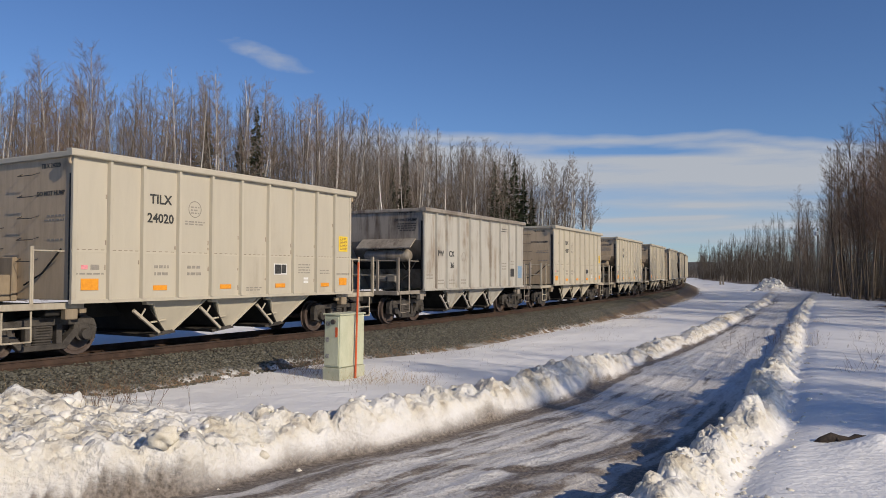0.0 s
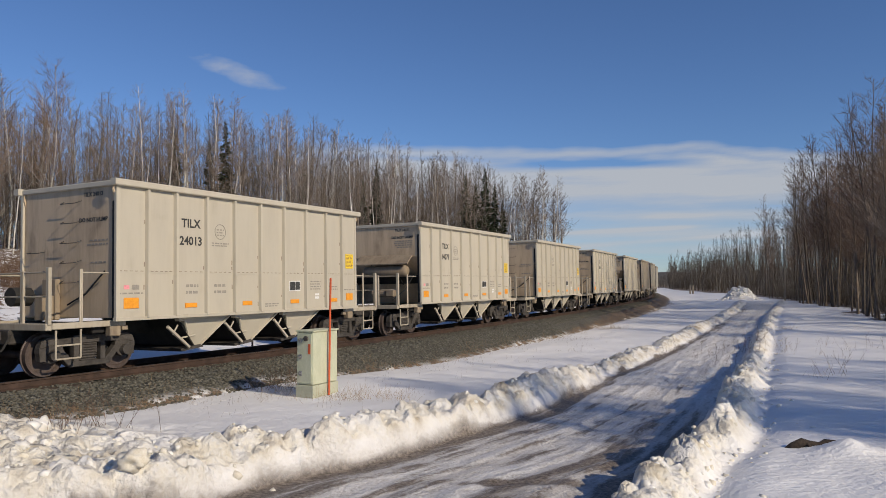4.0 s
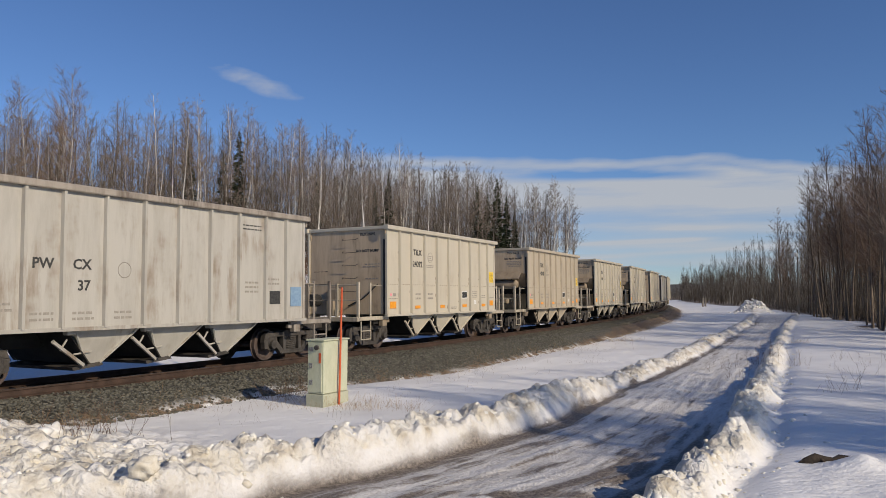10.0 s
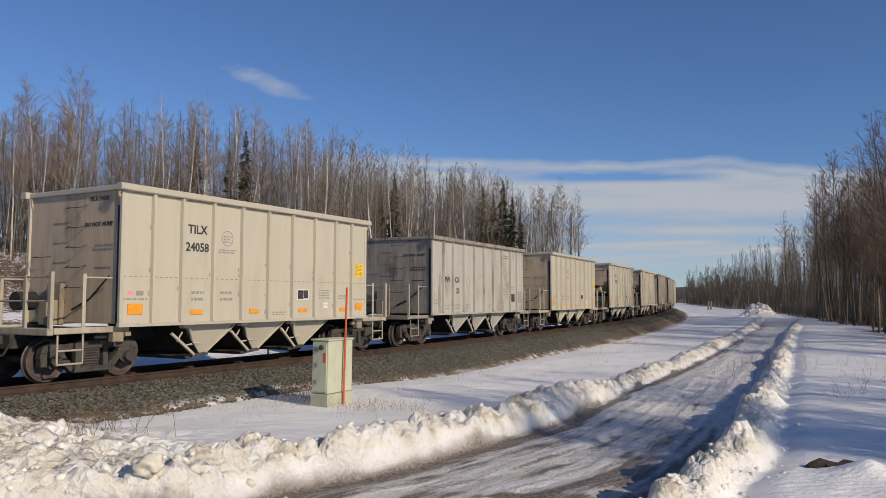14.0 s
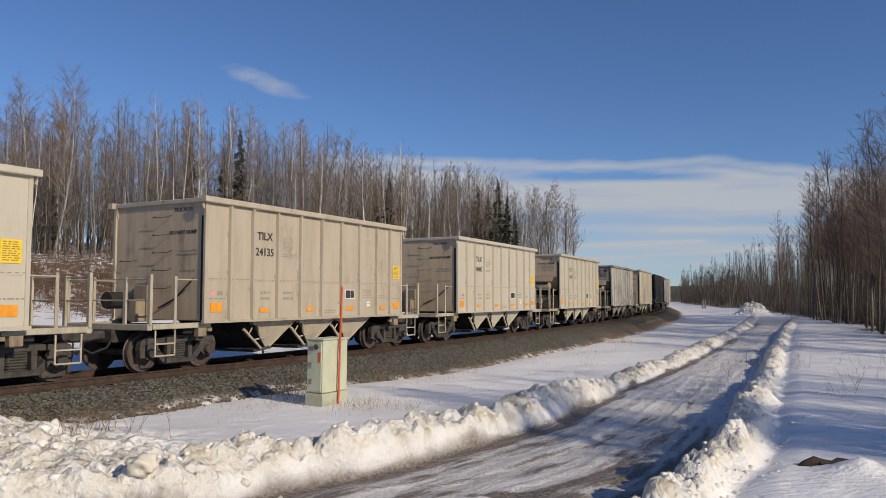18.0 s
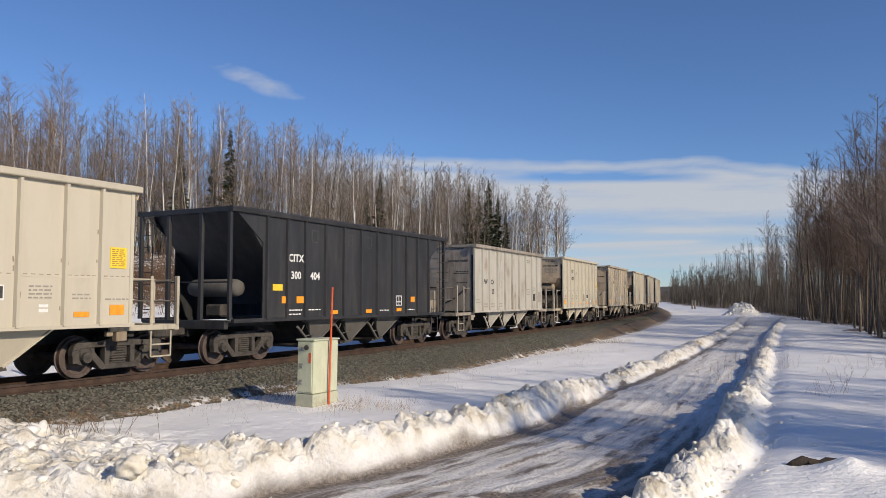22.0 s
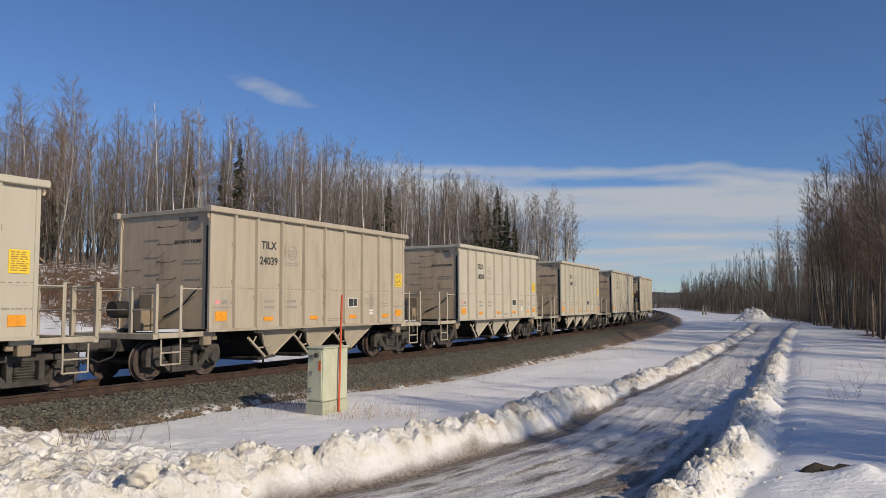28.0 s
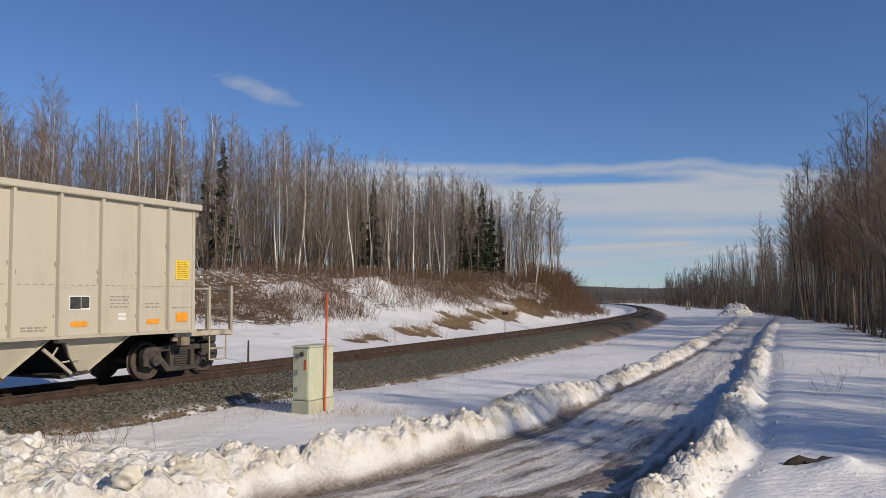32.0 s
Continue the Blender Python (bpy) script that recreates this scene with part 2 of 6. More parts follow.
def ground_material():
    """Snow, road ice and mud, ballast grit and straw on one sheet, by the sheet's own weights."""
    m, n, l, b = material("winter_ground", 0.75)
    w = world_coords(n, l)
    def weight(name):
        a = n.new("ShaderNodeAttribute")
        a.attribute_name = name
        return a.outputs["Fac"]
    broad, mid, fine = noise_tex(n, l, w, 0.35, 5), noise_tex(n, l, w, 2.2, 5, 0.6), noise_tex(n, l, w, 16, 4, 0.6)
    snow = ramp(n, ((0.3, (0.76, 0.755, 0.75)), (0.7, (0.86, 0.86, 0.86))))
    l.new(broad, snow.inputs[0])
    # dirty, sandy snow of the ploughed banks
    sand = ramp(n, ((0.38, (0.83, 0.81, 0.765)), (0.52, (0.77, 0.72, 0.61)), (0.70, (0.48, 0.40, 0.28))))
    l.new(mid, sand.inputs[0])
    c = mixed(n, l, weight("bank"), snow.outputs[0], sand.outputs[0])
    # streaks that follow the wheel tracks
    way, rot = n.new("ShaderNodeCombineXYZ"), n.new("ShaderNodeMapping")
    rot.inputs["Scale"].default_value = (4.6, 0.55, 1)
    l.new(weight("lane"), way.inputs[0])
    l.new(weight("along"), way.inputs[1])
    l.new(way.outputs[0], rot.inputs["Vector"])
    lanes = noise_tex(n, l, rot.outputs[0], 1.0, 6, 0.62)
    # road: packed grey ice with brown mud along the wheel tracks
    ice = ramp(n, ((0.32, (0.33, 0.30, 0.265)), (0.45, (0.60, 0.575, 0.55)), (0.60, (0.80, 0.795, 0.785))))
    l.new(arith(n, l, "ADD", arith(n, l, "MULTIPLY", lanes, 0.6), arith(n, l, "MULTIPLY", fine, 0.4)), ice.inputs[0])
    mud = ramp(n, ((0.35, (0.085, 0.068, 0.054)), (0.65, (0.27, 0.23, 0.195))))
    l.new(fine, mud.inputs[0])
    k = arith(n, l, "ADD", weight("mud"), arith(n, l, "MULTIPLY", arith(n, l, "SUBTRACT", lanes, 0.5), 2.4))
    k = arith(n, l, "ADD", k, arith(n, l, "MULTIPLY", arith(n, l, "SUBTRACT", fine, 0.5), 0.9))
    k = arith(n, l, "MULTIPLY", arith(n, l, "SUBTRACT", k, 0.40), 2.6, True)
    road = mixed(n, l, k, ice.outputs[0], mud.outputs[0])
    c = mixed(n, l, weight("road"), c, road)
    # ballast grit
    vo = n.new("ShaderNodeTexVoronoi")
    vo.inputs["Scale"].default_value = 19
    l.new(w, vo.inputs["Vector"])
    grit = ramp(n, ((0.0, (0.036, 0.033, 0.024)), (0.5, (0.085, 0.080, 0.060)), (1.0, (0.20, 0.19, 0.15))))
    sp = n.new("ShaderNodeSeparateColor")
    l.new(vo.outputs["Color"], sp.inputs[0])
    l.new(sp.outputs[0], grit.inputs[0])
    c = mixed(n, l, weight("ballast"), c, grit.outputs[0])
    # straw and dead brush litter
    straw = ramp(n, ((0.32, (0.065, 0.042, 0.027)), (0.68, (0.26, 0.185, 0.115))))
    l.new(fine, straw.inputs[0])
    k = arith(n, l, "ADD", weight("straw"), arith(n, l, "MULTIPLY", arith(n, l, "SUBTRACT", mid, 0.5), 1.8))
    k = arith(n, l, "MULTIPLY", arith(n, l, "SUBTRACT", k, 0.42), 6.0, True)
    c = mixed(n, l, k, c, straw.outputs[0])
    l.new(c, b.inputs["Base Color"])
    b.inputs["Roughness"].default_value = 0.7
    h = arith(n, l, "ADD", arith(n, l, "MULTIPLY", mid, 0.40), arith(n, l, "MULTIPLY", fine, 0.22))
    h = arith(n, l, "ADD", h, arith(n, l, "MULTIPLY", noise_tex(n, l, world_coords(n, l, (0.6, 1.3, 1.0)), 6.5, 4, 0.6), 0.5))
    h = arith(n, l, "ADD", h, arith(n, l, "MULTIPLY", weight("road"), arith(n, l, "ADD", arith(n, l, "MULTIPLY", lanes, 0.5), arith(n, l, "MULTIPLY", fine, 0.3))))
    h = arith(n, l, "ADD", h, arith(n, l, "MULTIPLY", weight("ballast"), vo.outputs["Distance"]))
    crag = n.new("ShaderNodeTexVoronoi")
    crag.inputs["Scale"].default_value = 9.0
    l.new(w, crag.inputs["Vector"])
    h = arith(n, l, "ADD", h, arith(n, l, "MULTIPLY", weight("bank"), arith(n, l, "ADD", arith(n, l, "MULTIPLY", crag.outputs["Distance"], 0.7), arith(n, l, "MULTIPLY", noise_tex(n, l, w, 9, 5, 0.65), 1.3))))
    bump(n, l, b, h, 0.85, 0.09)
    return m


GROUND = ground_material()


# ---- mesh helpers ----
def part(name, bm, mat, parent=None, label="", smooth=False):
    """Links a bmesh as one mesh object under its thing or part."""
    me = bpy.data.meshes.new(name)
    bm.to_mesh(me)
    bm.free()
    me.materials.append(mat)
    if smooth:
        me.shade_smooth()
    ob = new(name, me)
    ob.parent = parent
    return tagged(ob, label)


def arrays(name, verts, faces, mat, parent=None, smooth=False):
    me = bpy.data.meshes.new(name)
    me.from_pydata(verts, [], faces)
    me.materials.append(mat)
    if smooth:
        me.shade_smooth()
    ob = new(name, me)
    ob.parent = parent
    return ob


def share(ob, name, m, parent):
    """One more piece on the mesh of ob."""
    o = new(name, ob.data)
    o.parent, o.matrix_basis = parent, m
    return o


def box(x0, x1, y0, y1, z0, z1, bevel=0.0, bm=None):
    own = bmesh.new()
    bmesh.ops.create_cube(own, size=1, matrix=Matrix.Translation(((x0 + x1) / 2, (y0 + y1) / 2, (z0 + z1) / 2)) @ Matrix.Diagonal((abs(x1 - x0), abs(y1 - y0), abs(z1 - z0), 1)))
    if bevel:
        bmesh.ops.bevel(own, geom=own.edges[:], offset=bevel, segments=1, affect="EDGES")
    if bm is None:
        return own
    return merge(bm, own)


def merge(into, bm):
    """Adds the faces of bm to another bmesh and frees it."""
    tmp = bpy.data.meshes.new("tmp")
    bm.to_mesh(tmp)
    bm.free()
    into.from_mesh(tmp)
    bpy.data.meshes.remove(tmp)
    return into


def rod(bm, a, b, r, n=6, r2=None):
    a, b = Vector(a), Vector(b)
    q = (b - a).to_track_quat("Z", "Y").to_matrix().to_4x4()
    bmesh.ops.create_cone(bm, cap_ends=True, segments=n, radius1=r, radius2=r if r2 is None else r2, depth=(b - a).length,
                          matrix=Matrix.Translation((a + b) / 2) @ q)
    return bm


def rods(*runs, r=0.02, n=6):
    bm = bmesh.new()
    for run in runs:
        for a, b in zip(run, run[1:]):
            rod(bm, a, b, r, n)
    return bm


def slab(points, axis, lo, hi, bevel=0.0):
    """A flat outline (pairs) carried along an axis from lo to hi: axis y takes (x, z) pairs, x takes (y, z), z takes (x, y)."""
    bm = bmesh.new()
    put = {"y": lambda p, d: (p[0], d, p[1]), "x": lambda p, d: (d, p[0], p[1]), "z": lambda p, d: (p[0], p[1], d)}[axis]
    A, B = [bm.verts.new(put(p, lo)) for p in points], [bm.verts.new(put(p, hi)) for p in points]
    bm.faces.new(A)
    bm.faces.new(B[::-1])
    for i in range(len(points)):
        j = (i + 1) % len(points)
        bm.faces.new((A[i], B[i], B[j], A[j]))
    bmesh.ops.recalc_face_normals(bm, faces=bm.faces[:])
    if bevel:
        bmesh.ops.bevel(bm, geom=bm.edges[:], offset=bevel, segments=1, affect="EDGES")
    return bm


def lathe(profile, segments=28, axis="y"):
    """Turns (radius, along) pairs round an axis."""
    bm = bmesh.new()
    rings = []
    for r, d in profile:
        ring = []
        for i in range(segments):
            a = 2 * math.pi * i / segments
            p = (r * math.cos(a), d, r * math.sin(a)) if axis == "y" else (r * math.cos(a), r * math.sin(a), d)
            ring.append(bm.verts.new(p))
        rings.append(ring)
    for A, B in zip(rings, rings[1:]):
        for i in range(segments):
            j = (i + 1) % segments
            bm.faces.new((A[i], A[j], B[j], B[i]))
    for ring in (rings[0], rings[-1]):
        bm.faces.new(ring)
    bmesh.ops.recalc_face_normals(bm, faces=bm.faces[:])
    return bm


def lettering(wanted):
    """The meshes of texts in the built-in font, by (text, size), standing upright and facing -y, each about its middle."""
    made = {}
    for text, size in wanted:
        cu = bpy.data.curves.new("lettering", "FONT")
        cu.body, cu.size, cu.extrude, cu.align_x, cu.align_y, cu.resolution_u = text, size, 0.003, "CENTER", "CENTER", 2
        cu.offset = size * 0.022
        made[text, size] = new("tmp", cu)
    dg = bpy.context.evaluated_depsgraph_get()
    out = {}
    for key, ob in made.items():
        me = bpy.data.meshes.new_from_object(ob.evaluated_get(dg))
        me.transform(Matrix.Rotation(radians(90), 4, "X"))
        out[key] = me
    for ob in made.values():
        bpy.data.objects.remove(ob)
    return out


# ---- the track's line ----
SS = np.arange(-640.0, 680.0, 0.5)
_k = np.where(SS < -60, 0.0, np.where(SS < 0, 0.00236, np.where(SS < 220, 0.00236 - 8.05e-6 * np.maximum(SS, 0), 0.0022)))
_th = 0.5012 - (np.cumsum(_k) * 0.5 - np.interp(0, SS, np.cumsum(_k) * 0.5))
_cx, _cy = np.cumsum(np.sin(_th)) * 0.5, np.cumsum(np.cos(_th)) * 0.5
CX, CY = _cx - np.interp(0, SS, _cx) - 7.094, _cy - np.interp(0, SS, _cy) + 20.0
CT = _th


def on_track(s, off=0.0):
    """Place and heading (radians, clockwise from +y) on the track, off metres to the right of its middle."""
    x, y, t = np.interp(s, SS, CX), np.interp(s, SS, CY), np.interp(s, SS, CT)
    return x + off * np.cos(t), y - off * np.sin(t), t


def to_track(x, y):
    """Along and across the track for arrays of places."""
    x, y = np.asarray(x, float).ravel(), np.asarray(y, float).ravel()
    cs, cx, cy = SS[::8], CX[::8], CY[::8]
    best = np.zeros(len(x), int)
    for i in range(0, len(x), 20000):
        d = (x[i:i + 20000, None] - cx) ** 2 + (y[i:i + 20000, None] - cy) ** 2
        best[i:i + 20000] = d.argmin(1)
    s0 = cs[best]
    px, py, t = on_track(s0)
    s = s0 + (x - px) * np.sin(t) + (y - py) * np.cos(t)
    px, py, t = on_track(s)
    return s, (x - px) * np.cos(t) - (y - py) * np.sin(t)


# ---- lie of the land ----
_rng = np.random.RandomState(5)
_lat = _rng.rand(256, 256)


def vnoise(x, y):
    xi, yi = np.floor(x).astype(int), np.floor(y).astype(int)
    fx, fy = x - xi, y - yi
    fx, fy = fx * fx * (3 - 2 * fx), fy * fy * (3 - 2 * fy)
    a, b = _lat[xi & 255, yi & 255], _lat[(xi + 1) & 255, yi & 255]
    c, d = _lat[xi & 255, (yi + 1) & 255], _lat[(xi + 1) & 255, (yi + 1) & 255]
    return (a + (b - a) * fx) * (1 - fy) + (c + (d - c) * fx) * fy - 0.5


def fbm(x, y, f, octaves=4):
    out, amp = 0.0, 1.0
    for i in range(octaves):
        out = out + amp * vnoise(x * f + 17.3 * i, y * f - 9.1 * i)
        f, amp = f * 2.03, amp * 0.5
    return out


def lumps(x, y, cell, seed=0):
    """Rounded clods packed side by side: heights from 0 to about 0.6 of a cell."""
    x, y = x / cell + seed * 5.3, y / cell - seed * 3.7
    xi, yi = np.floor(x).astype(int), np.floor(y).astype(int)
    out = np.zeros_like(x)
    for i in (-1, 0, 1):
        for j in (-1, 0, 1):
            a, b = (xi + i) & 255, (yi + j) & 255
            px, py = xi + i + _lat[a, b], yi + j + _lat[b, a ^ 77]
            r = 0.42 + 0.36 * _lat[(a + 31) & 255, (b + 91) & 255]
            out = np.maximum(out, np.sqrt(np.maximum(0, r * r - (x - px) ** 2 - (y - py) ** 2)) * (0.6 + 0.5 * _lat[b, a]))
    return out * cell


def step(a, b, v):
    t = np.clip((v - a) / (b - a), 0, 1)
    return t * t * (3 - 2 * t)


ROAD_LEFT = ((-40, 3), (-12, 5.6), (-5.6, 8.0), (-3.2, 9.4), (-2.2, 10.8), (-1.0, 11.9), (0.9, 14.3), (2.3, 16.3), (5.2, 22.4), (10.0, 31.3), (17.8, 47.8), (28.9, 71.4), (41.5, 100.8), (49, 118))
ROAD_RIGHT = ((-1.4, 3), (1.0, 7.0), (2.65, 9.8), (4.05, 12.0), (5.15, 14.7), (6.65, 17.9), (9.3, 23.6), (16.1, 38.4), (26.4, 60.5), (46.5, 102), (54, 118))
_lx, _ly = zip(*ROAD_LEFT)
_rx, _ry = zip(*ROAD_RIGHT)


# edge of the wood right of the road
WOOD_Y, WOOD_X = (-40, -10, 2, 6, 10, 31, 42, 68, 89, 135, 160, 200, 290, 420), (34, 34, 32, 19, 18.5, 21.5, 25.5, 36, 42, 58, 63, 70, 88, 130)


def bank_edge(s):
    """How far left of the track the wood's edge stands."""
    return np.interp(s, (-60, 0, 18, 29, 62, 80, 102, 160, 300), (52, 37, 31, 25, 17.5, 11.5, 11, 40, 90))


def land(x, y):
    """Height and surface weights of the ground at arrays of places."""
    x, y = np.asarray(x, float).ravel(), np.asarray(y, float).ravel()
    s, o = to_track(x, y)
    g = -0.58 - 0.22 * step(0, 10, s)
    rough = fbm(x, y, 0.25, 3) * 0.16 + fbm(x, y, 1.7, 3) * 0.03
    z = g + rough * step(2.4, 5, np.abs(o))
    # bank and wooded rise left of the track
    e = bank_edge(s)
    u = np.clip((-o - 4.5) / np.maximum(e - 4.5, 1), 0, 1)
    rise = 4.6 * (0.25 * u + 0.75 * u ** 1.7) * (1 - step(100, 150, s) * 0.85)
    z = z + np.where(o < 0, rise + (fbm(x, y, 0.35, 4) * 0.5) * u * (1 - 0.4 * u), 0)
    z = z + np.where(o < 0, np.clip(-o - e, 0, 45) * 0.085 * (1 - step(100, 150, s)), 0)
    patchy = fbm(x, y, 0.30, 4)
    straw = np.where(o < 0, step(0.42, 0.74, u + patchy * 0.55 + 0.10 * (1 - step(22, 30, s)) - 0.30 * step(27, 32, s) * (1 - step(46, 58, s))) * 0.62, 0)
    # slumped strips of bare earth and grass low on the bank
    jag = fbm(s * 0.9 + o * 0.75, o * 0.22 - s * 0.05, 0.55, 4)
    mid = np.interp(s, (20, 25, 30, 36, 49, 58, 66), (0.17, 0.18, 0.19, 0.26, 0.36, 0.42, 0.5)) + 0.06 * vnoise(s * 0.22, s * 0.07)
    half = np.interp(s, (21.5, 23, 26.5, 27.6, 29.5, 31, 40, 43, 46, 60, 68), (-0.2, 0.04, 0.03, -0.12, -0.08, 0.04, 0.05, 0.0, 0.04, 0.08, 0.2))
    lower = step(-0.02, 0.03, half - np.abs(u - mid) + jag * 0.26)
    straw = np.where(o < 0, np.maximum(straw, lower), straw)
    straw = np.where((o < 0) & (s > 66), np.maximum(straw, step(0.10, 0.45, u) * 0.8 * step(66, 84, s)), straw)
    straw = np.where((o < 0) & (u >= 1), 0.55, straw)
    # ballast bed
    top = -0.20
    a = np.abs(o)
    toe = 2.0 + (top - g) * 2.0
    bed = np.where(a < 2.0, top, top - (a - 2.0) * 0.5)
    ballast = 1 - step(toe - 0.25, toe + 0.20, a + fbm(x, y, 0.9, 3) * 0.3)
    z = np.where(a < toe + 0.2, np.maximum(bed, z - 0.05) + fbm(x, y, 2.5, 2) * 0.03, z)
    # snow lies on the bed's far side
    ballast = np.where(o < -1.2, ballast * 0.25, ballast)
    straw = np.where(o > 0, np.maximum(straw, (0.52 + 0.20 * step(20, 45, s)) * np.exp(-((a - toe - 0.02 + 0.6 * step(25, 50, s)) / (0.38 + 0.75 * step(25, 50, s))) ** 2)), straw)
    wood = np.interp(y, WOOD_Y, WOOD_X)
    straw = np.where(o > 0, np.maximum(straw, 0.75 * step(-1.0, 3.0, x - wood + fbm(x, y, 0.3, 3) * 4)), straw)
    # road between its ploughed banks
    xl, xr = np.interp(y, _ly, _lx), np.interp(y, _ry, _rx)
    dl, dr = (x - xl) * 0.86, (xr - x) * 0.86          # inward from each edge
    fade = 1 - step(96, 112, y)
    near = step(-2, 4, y)
    wob = fbm(x, y, 0.8, 3) * 0.5
    # deep untouched snow beside the road's right bank
    z = z + np.where(o > 0, 0.30 * step(0.4, 1.5, -dr) * (1 - 0.6 * step(6, 14, -dr)), 0) * fade
    road = step(-0.20, -0.04, np.minimum(dl, dr + 0.10) + wob * 0.35) * fade
    along = x * 0.45 + y * 0.89
    wide = np.maximum(dl + dr, 0.5)
    lane = np.clip(dl / wide, -0.5, 1.5) * 3.2 + fbm(x, y, 0.10, 2) * 0.35
    rut = np.cos(lane * 3.9) * 0.5 + 0.5
    z = np.where(road > 0, z * (1 - road) + road * (-0.80 + fbm(lane * 2.6, along * 0.22, 1.0, 3) * 0.05 - 0.035 * rut + fbm(x, y, 3, 3) * 0.02), z)
    streak = fbm(lane * 3.0, along * 0.10, 1.0, 3)
    band = lambda v, c, w: np.exp(-((v + wob * 0.30 - c) / w) ** 2)
    fore = 1 - step(12, 22, y)
    mud = road * np.clip(0.06 + 0.44 * fore + 0.95 * band(dl, 0.10, 0.26) * (1 - 0.35 * step(20, 40, y)) + 0.30 * band(lane, 0.75, 0.16) + 0.22 * band(lane, 2.2, 0.16)
                         + 0.45 * band(dr, 0.30, 0.30) * fore + 0.10 * band(lane, 1.5, 0.15) + streak * 0.55, 0, 1)
    puddle = np.exp(-(((x - 1.15) * 0.98 - (y - 10.8) * 0.15) / 0.75) ** 2 - ((y - 10.8 + 0.1 * x) / 0.14) ** 2)
    puddle = np.maximum(puddle, np.exp(-((x - 0.62) / 0.42) ** 2 - ((y - 9.7) / 0.10) ** 2))
    mud = np.clip(mud + 1.2 * puddle * road, 0, 1)
    z = z + road * (0.03 * band(lane, 1.15, 0.07) + 0.028 * band(lane, 1.85, 0.06) + 0.025 * band(lane, 2.55, 0.07) + 0.02 * band(lane, 0.42, 0.06) - 0.04 * puddle)
    # ploughed banks: a steep face to the road, a crest of clods, a slope outwards
    big = np.exp(-((x + 5.6) ** 2 + (y - 10.6) ** 2) / 3.5) + 0.8 * np.exp(-((x + 7.4) ** 2 + (y - 12.2) ** 2) / 3.0) + 0.7 * np.exp(-((x + 4.9) ** 2 + (y - 8.9) ** 2) / 1.6)
    scallop = fbm(x, y, 1.1, 3) * 0.22
    ol, orr = -dl + scallop, -dr - 0.05 + scallop * 0.9
    bl = step(0.18, 0.54, ol) * (1 - step(0.58, 1.20, ol)) * near * fade
    br = step(-0.02, 0.42, orr) * (1 - step(0.44, 1.00, orr)) * fade
    tall = 0.82 + fbm(x, y, 0.45, 3) * 0.55
    mask = np.clip(step(0.06, 0.26, ol) * (1 - step(0.85, 1.25, ol)) * near * fade + br * 1.4 + np.where(dl < -0.1, big * 1.3, 0), 0, 1)
    clod = lumps(x, y, 0.55) * 0.40 + lumps(x, y, 0.27, 1) * 0.70 + lumps(x, y, 0.15, 2) * 0.65
    bank = bl * (0.17 + 0.03 * step(20, 50, y)) * tall + br * 0.38 * tall + np.where(dl < -0.2, big * 0.17, 0) + mask * (clod * (1.1 - 0.35 * step(14, 30, y)) - 0.02)
    z = z + bank
    berm = mask * (0.72 + 0.5 * np.clip(vnoise(x * .5, y * .5) + .3, 0, 1)) * (1 - road * 0.6)
    # low drift over the half-buried log
    z = z + 0.17 * np.exp(-((x - 5.48) / 0.42) ** 2 - ((y - 9.98) / 0.24) ** 2) * (1 + fbm(x, y, 3.0, 3) * 0.5)
    # heap at the road's far end
    heap = np.exp(-(((x - 44.9) / 1.9) ** 2 + ((y - 111) / 2.2) ** 2)) * (1.55 + fbm(x, y, 0.9, 3) * 0.9 + lumps(x, y, 1.1, 3) * 0.7 + lumps(x, y, 0.5, 4) * 0.8)
    z = z + heap
    far = np.hypot(x, y)
    z = np.where(far > 260, z * (1 - step(260, 500, far)) - 1.5 * step(260, 500, far), z)
    return z, dict(road=road, mud=mud, ballast=np.clip(ballast, 0, 1), straw=np.clip(straw, 0, 1), bank=np.clip(berm + (heap > .2) * .6, 0, 1), lane=lane, along=along)


def ground_z(x, y):
    return float(land([x], [y])[0][0])


# ---- ground, road ----
def spaced(*legs):
    out = [legs[0][0]]
    for a, b, d0, d1 in legs:
        v, n = a, 0
        while v < b - 1e-6:
            d = d0 + (d1 - d0) * (v - a) / (b - a)
            v = min(b, v + d)
            out.append(v)
    return np.array(out)


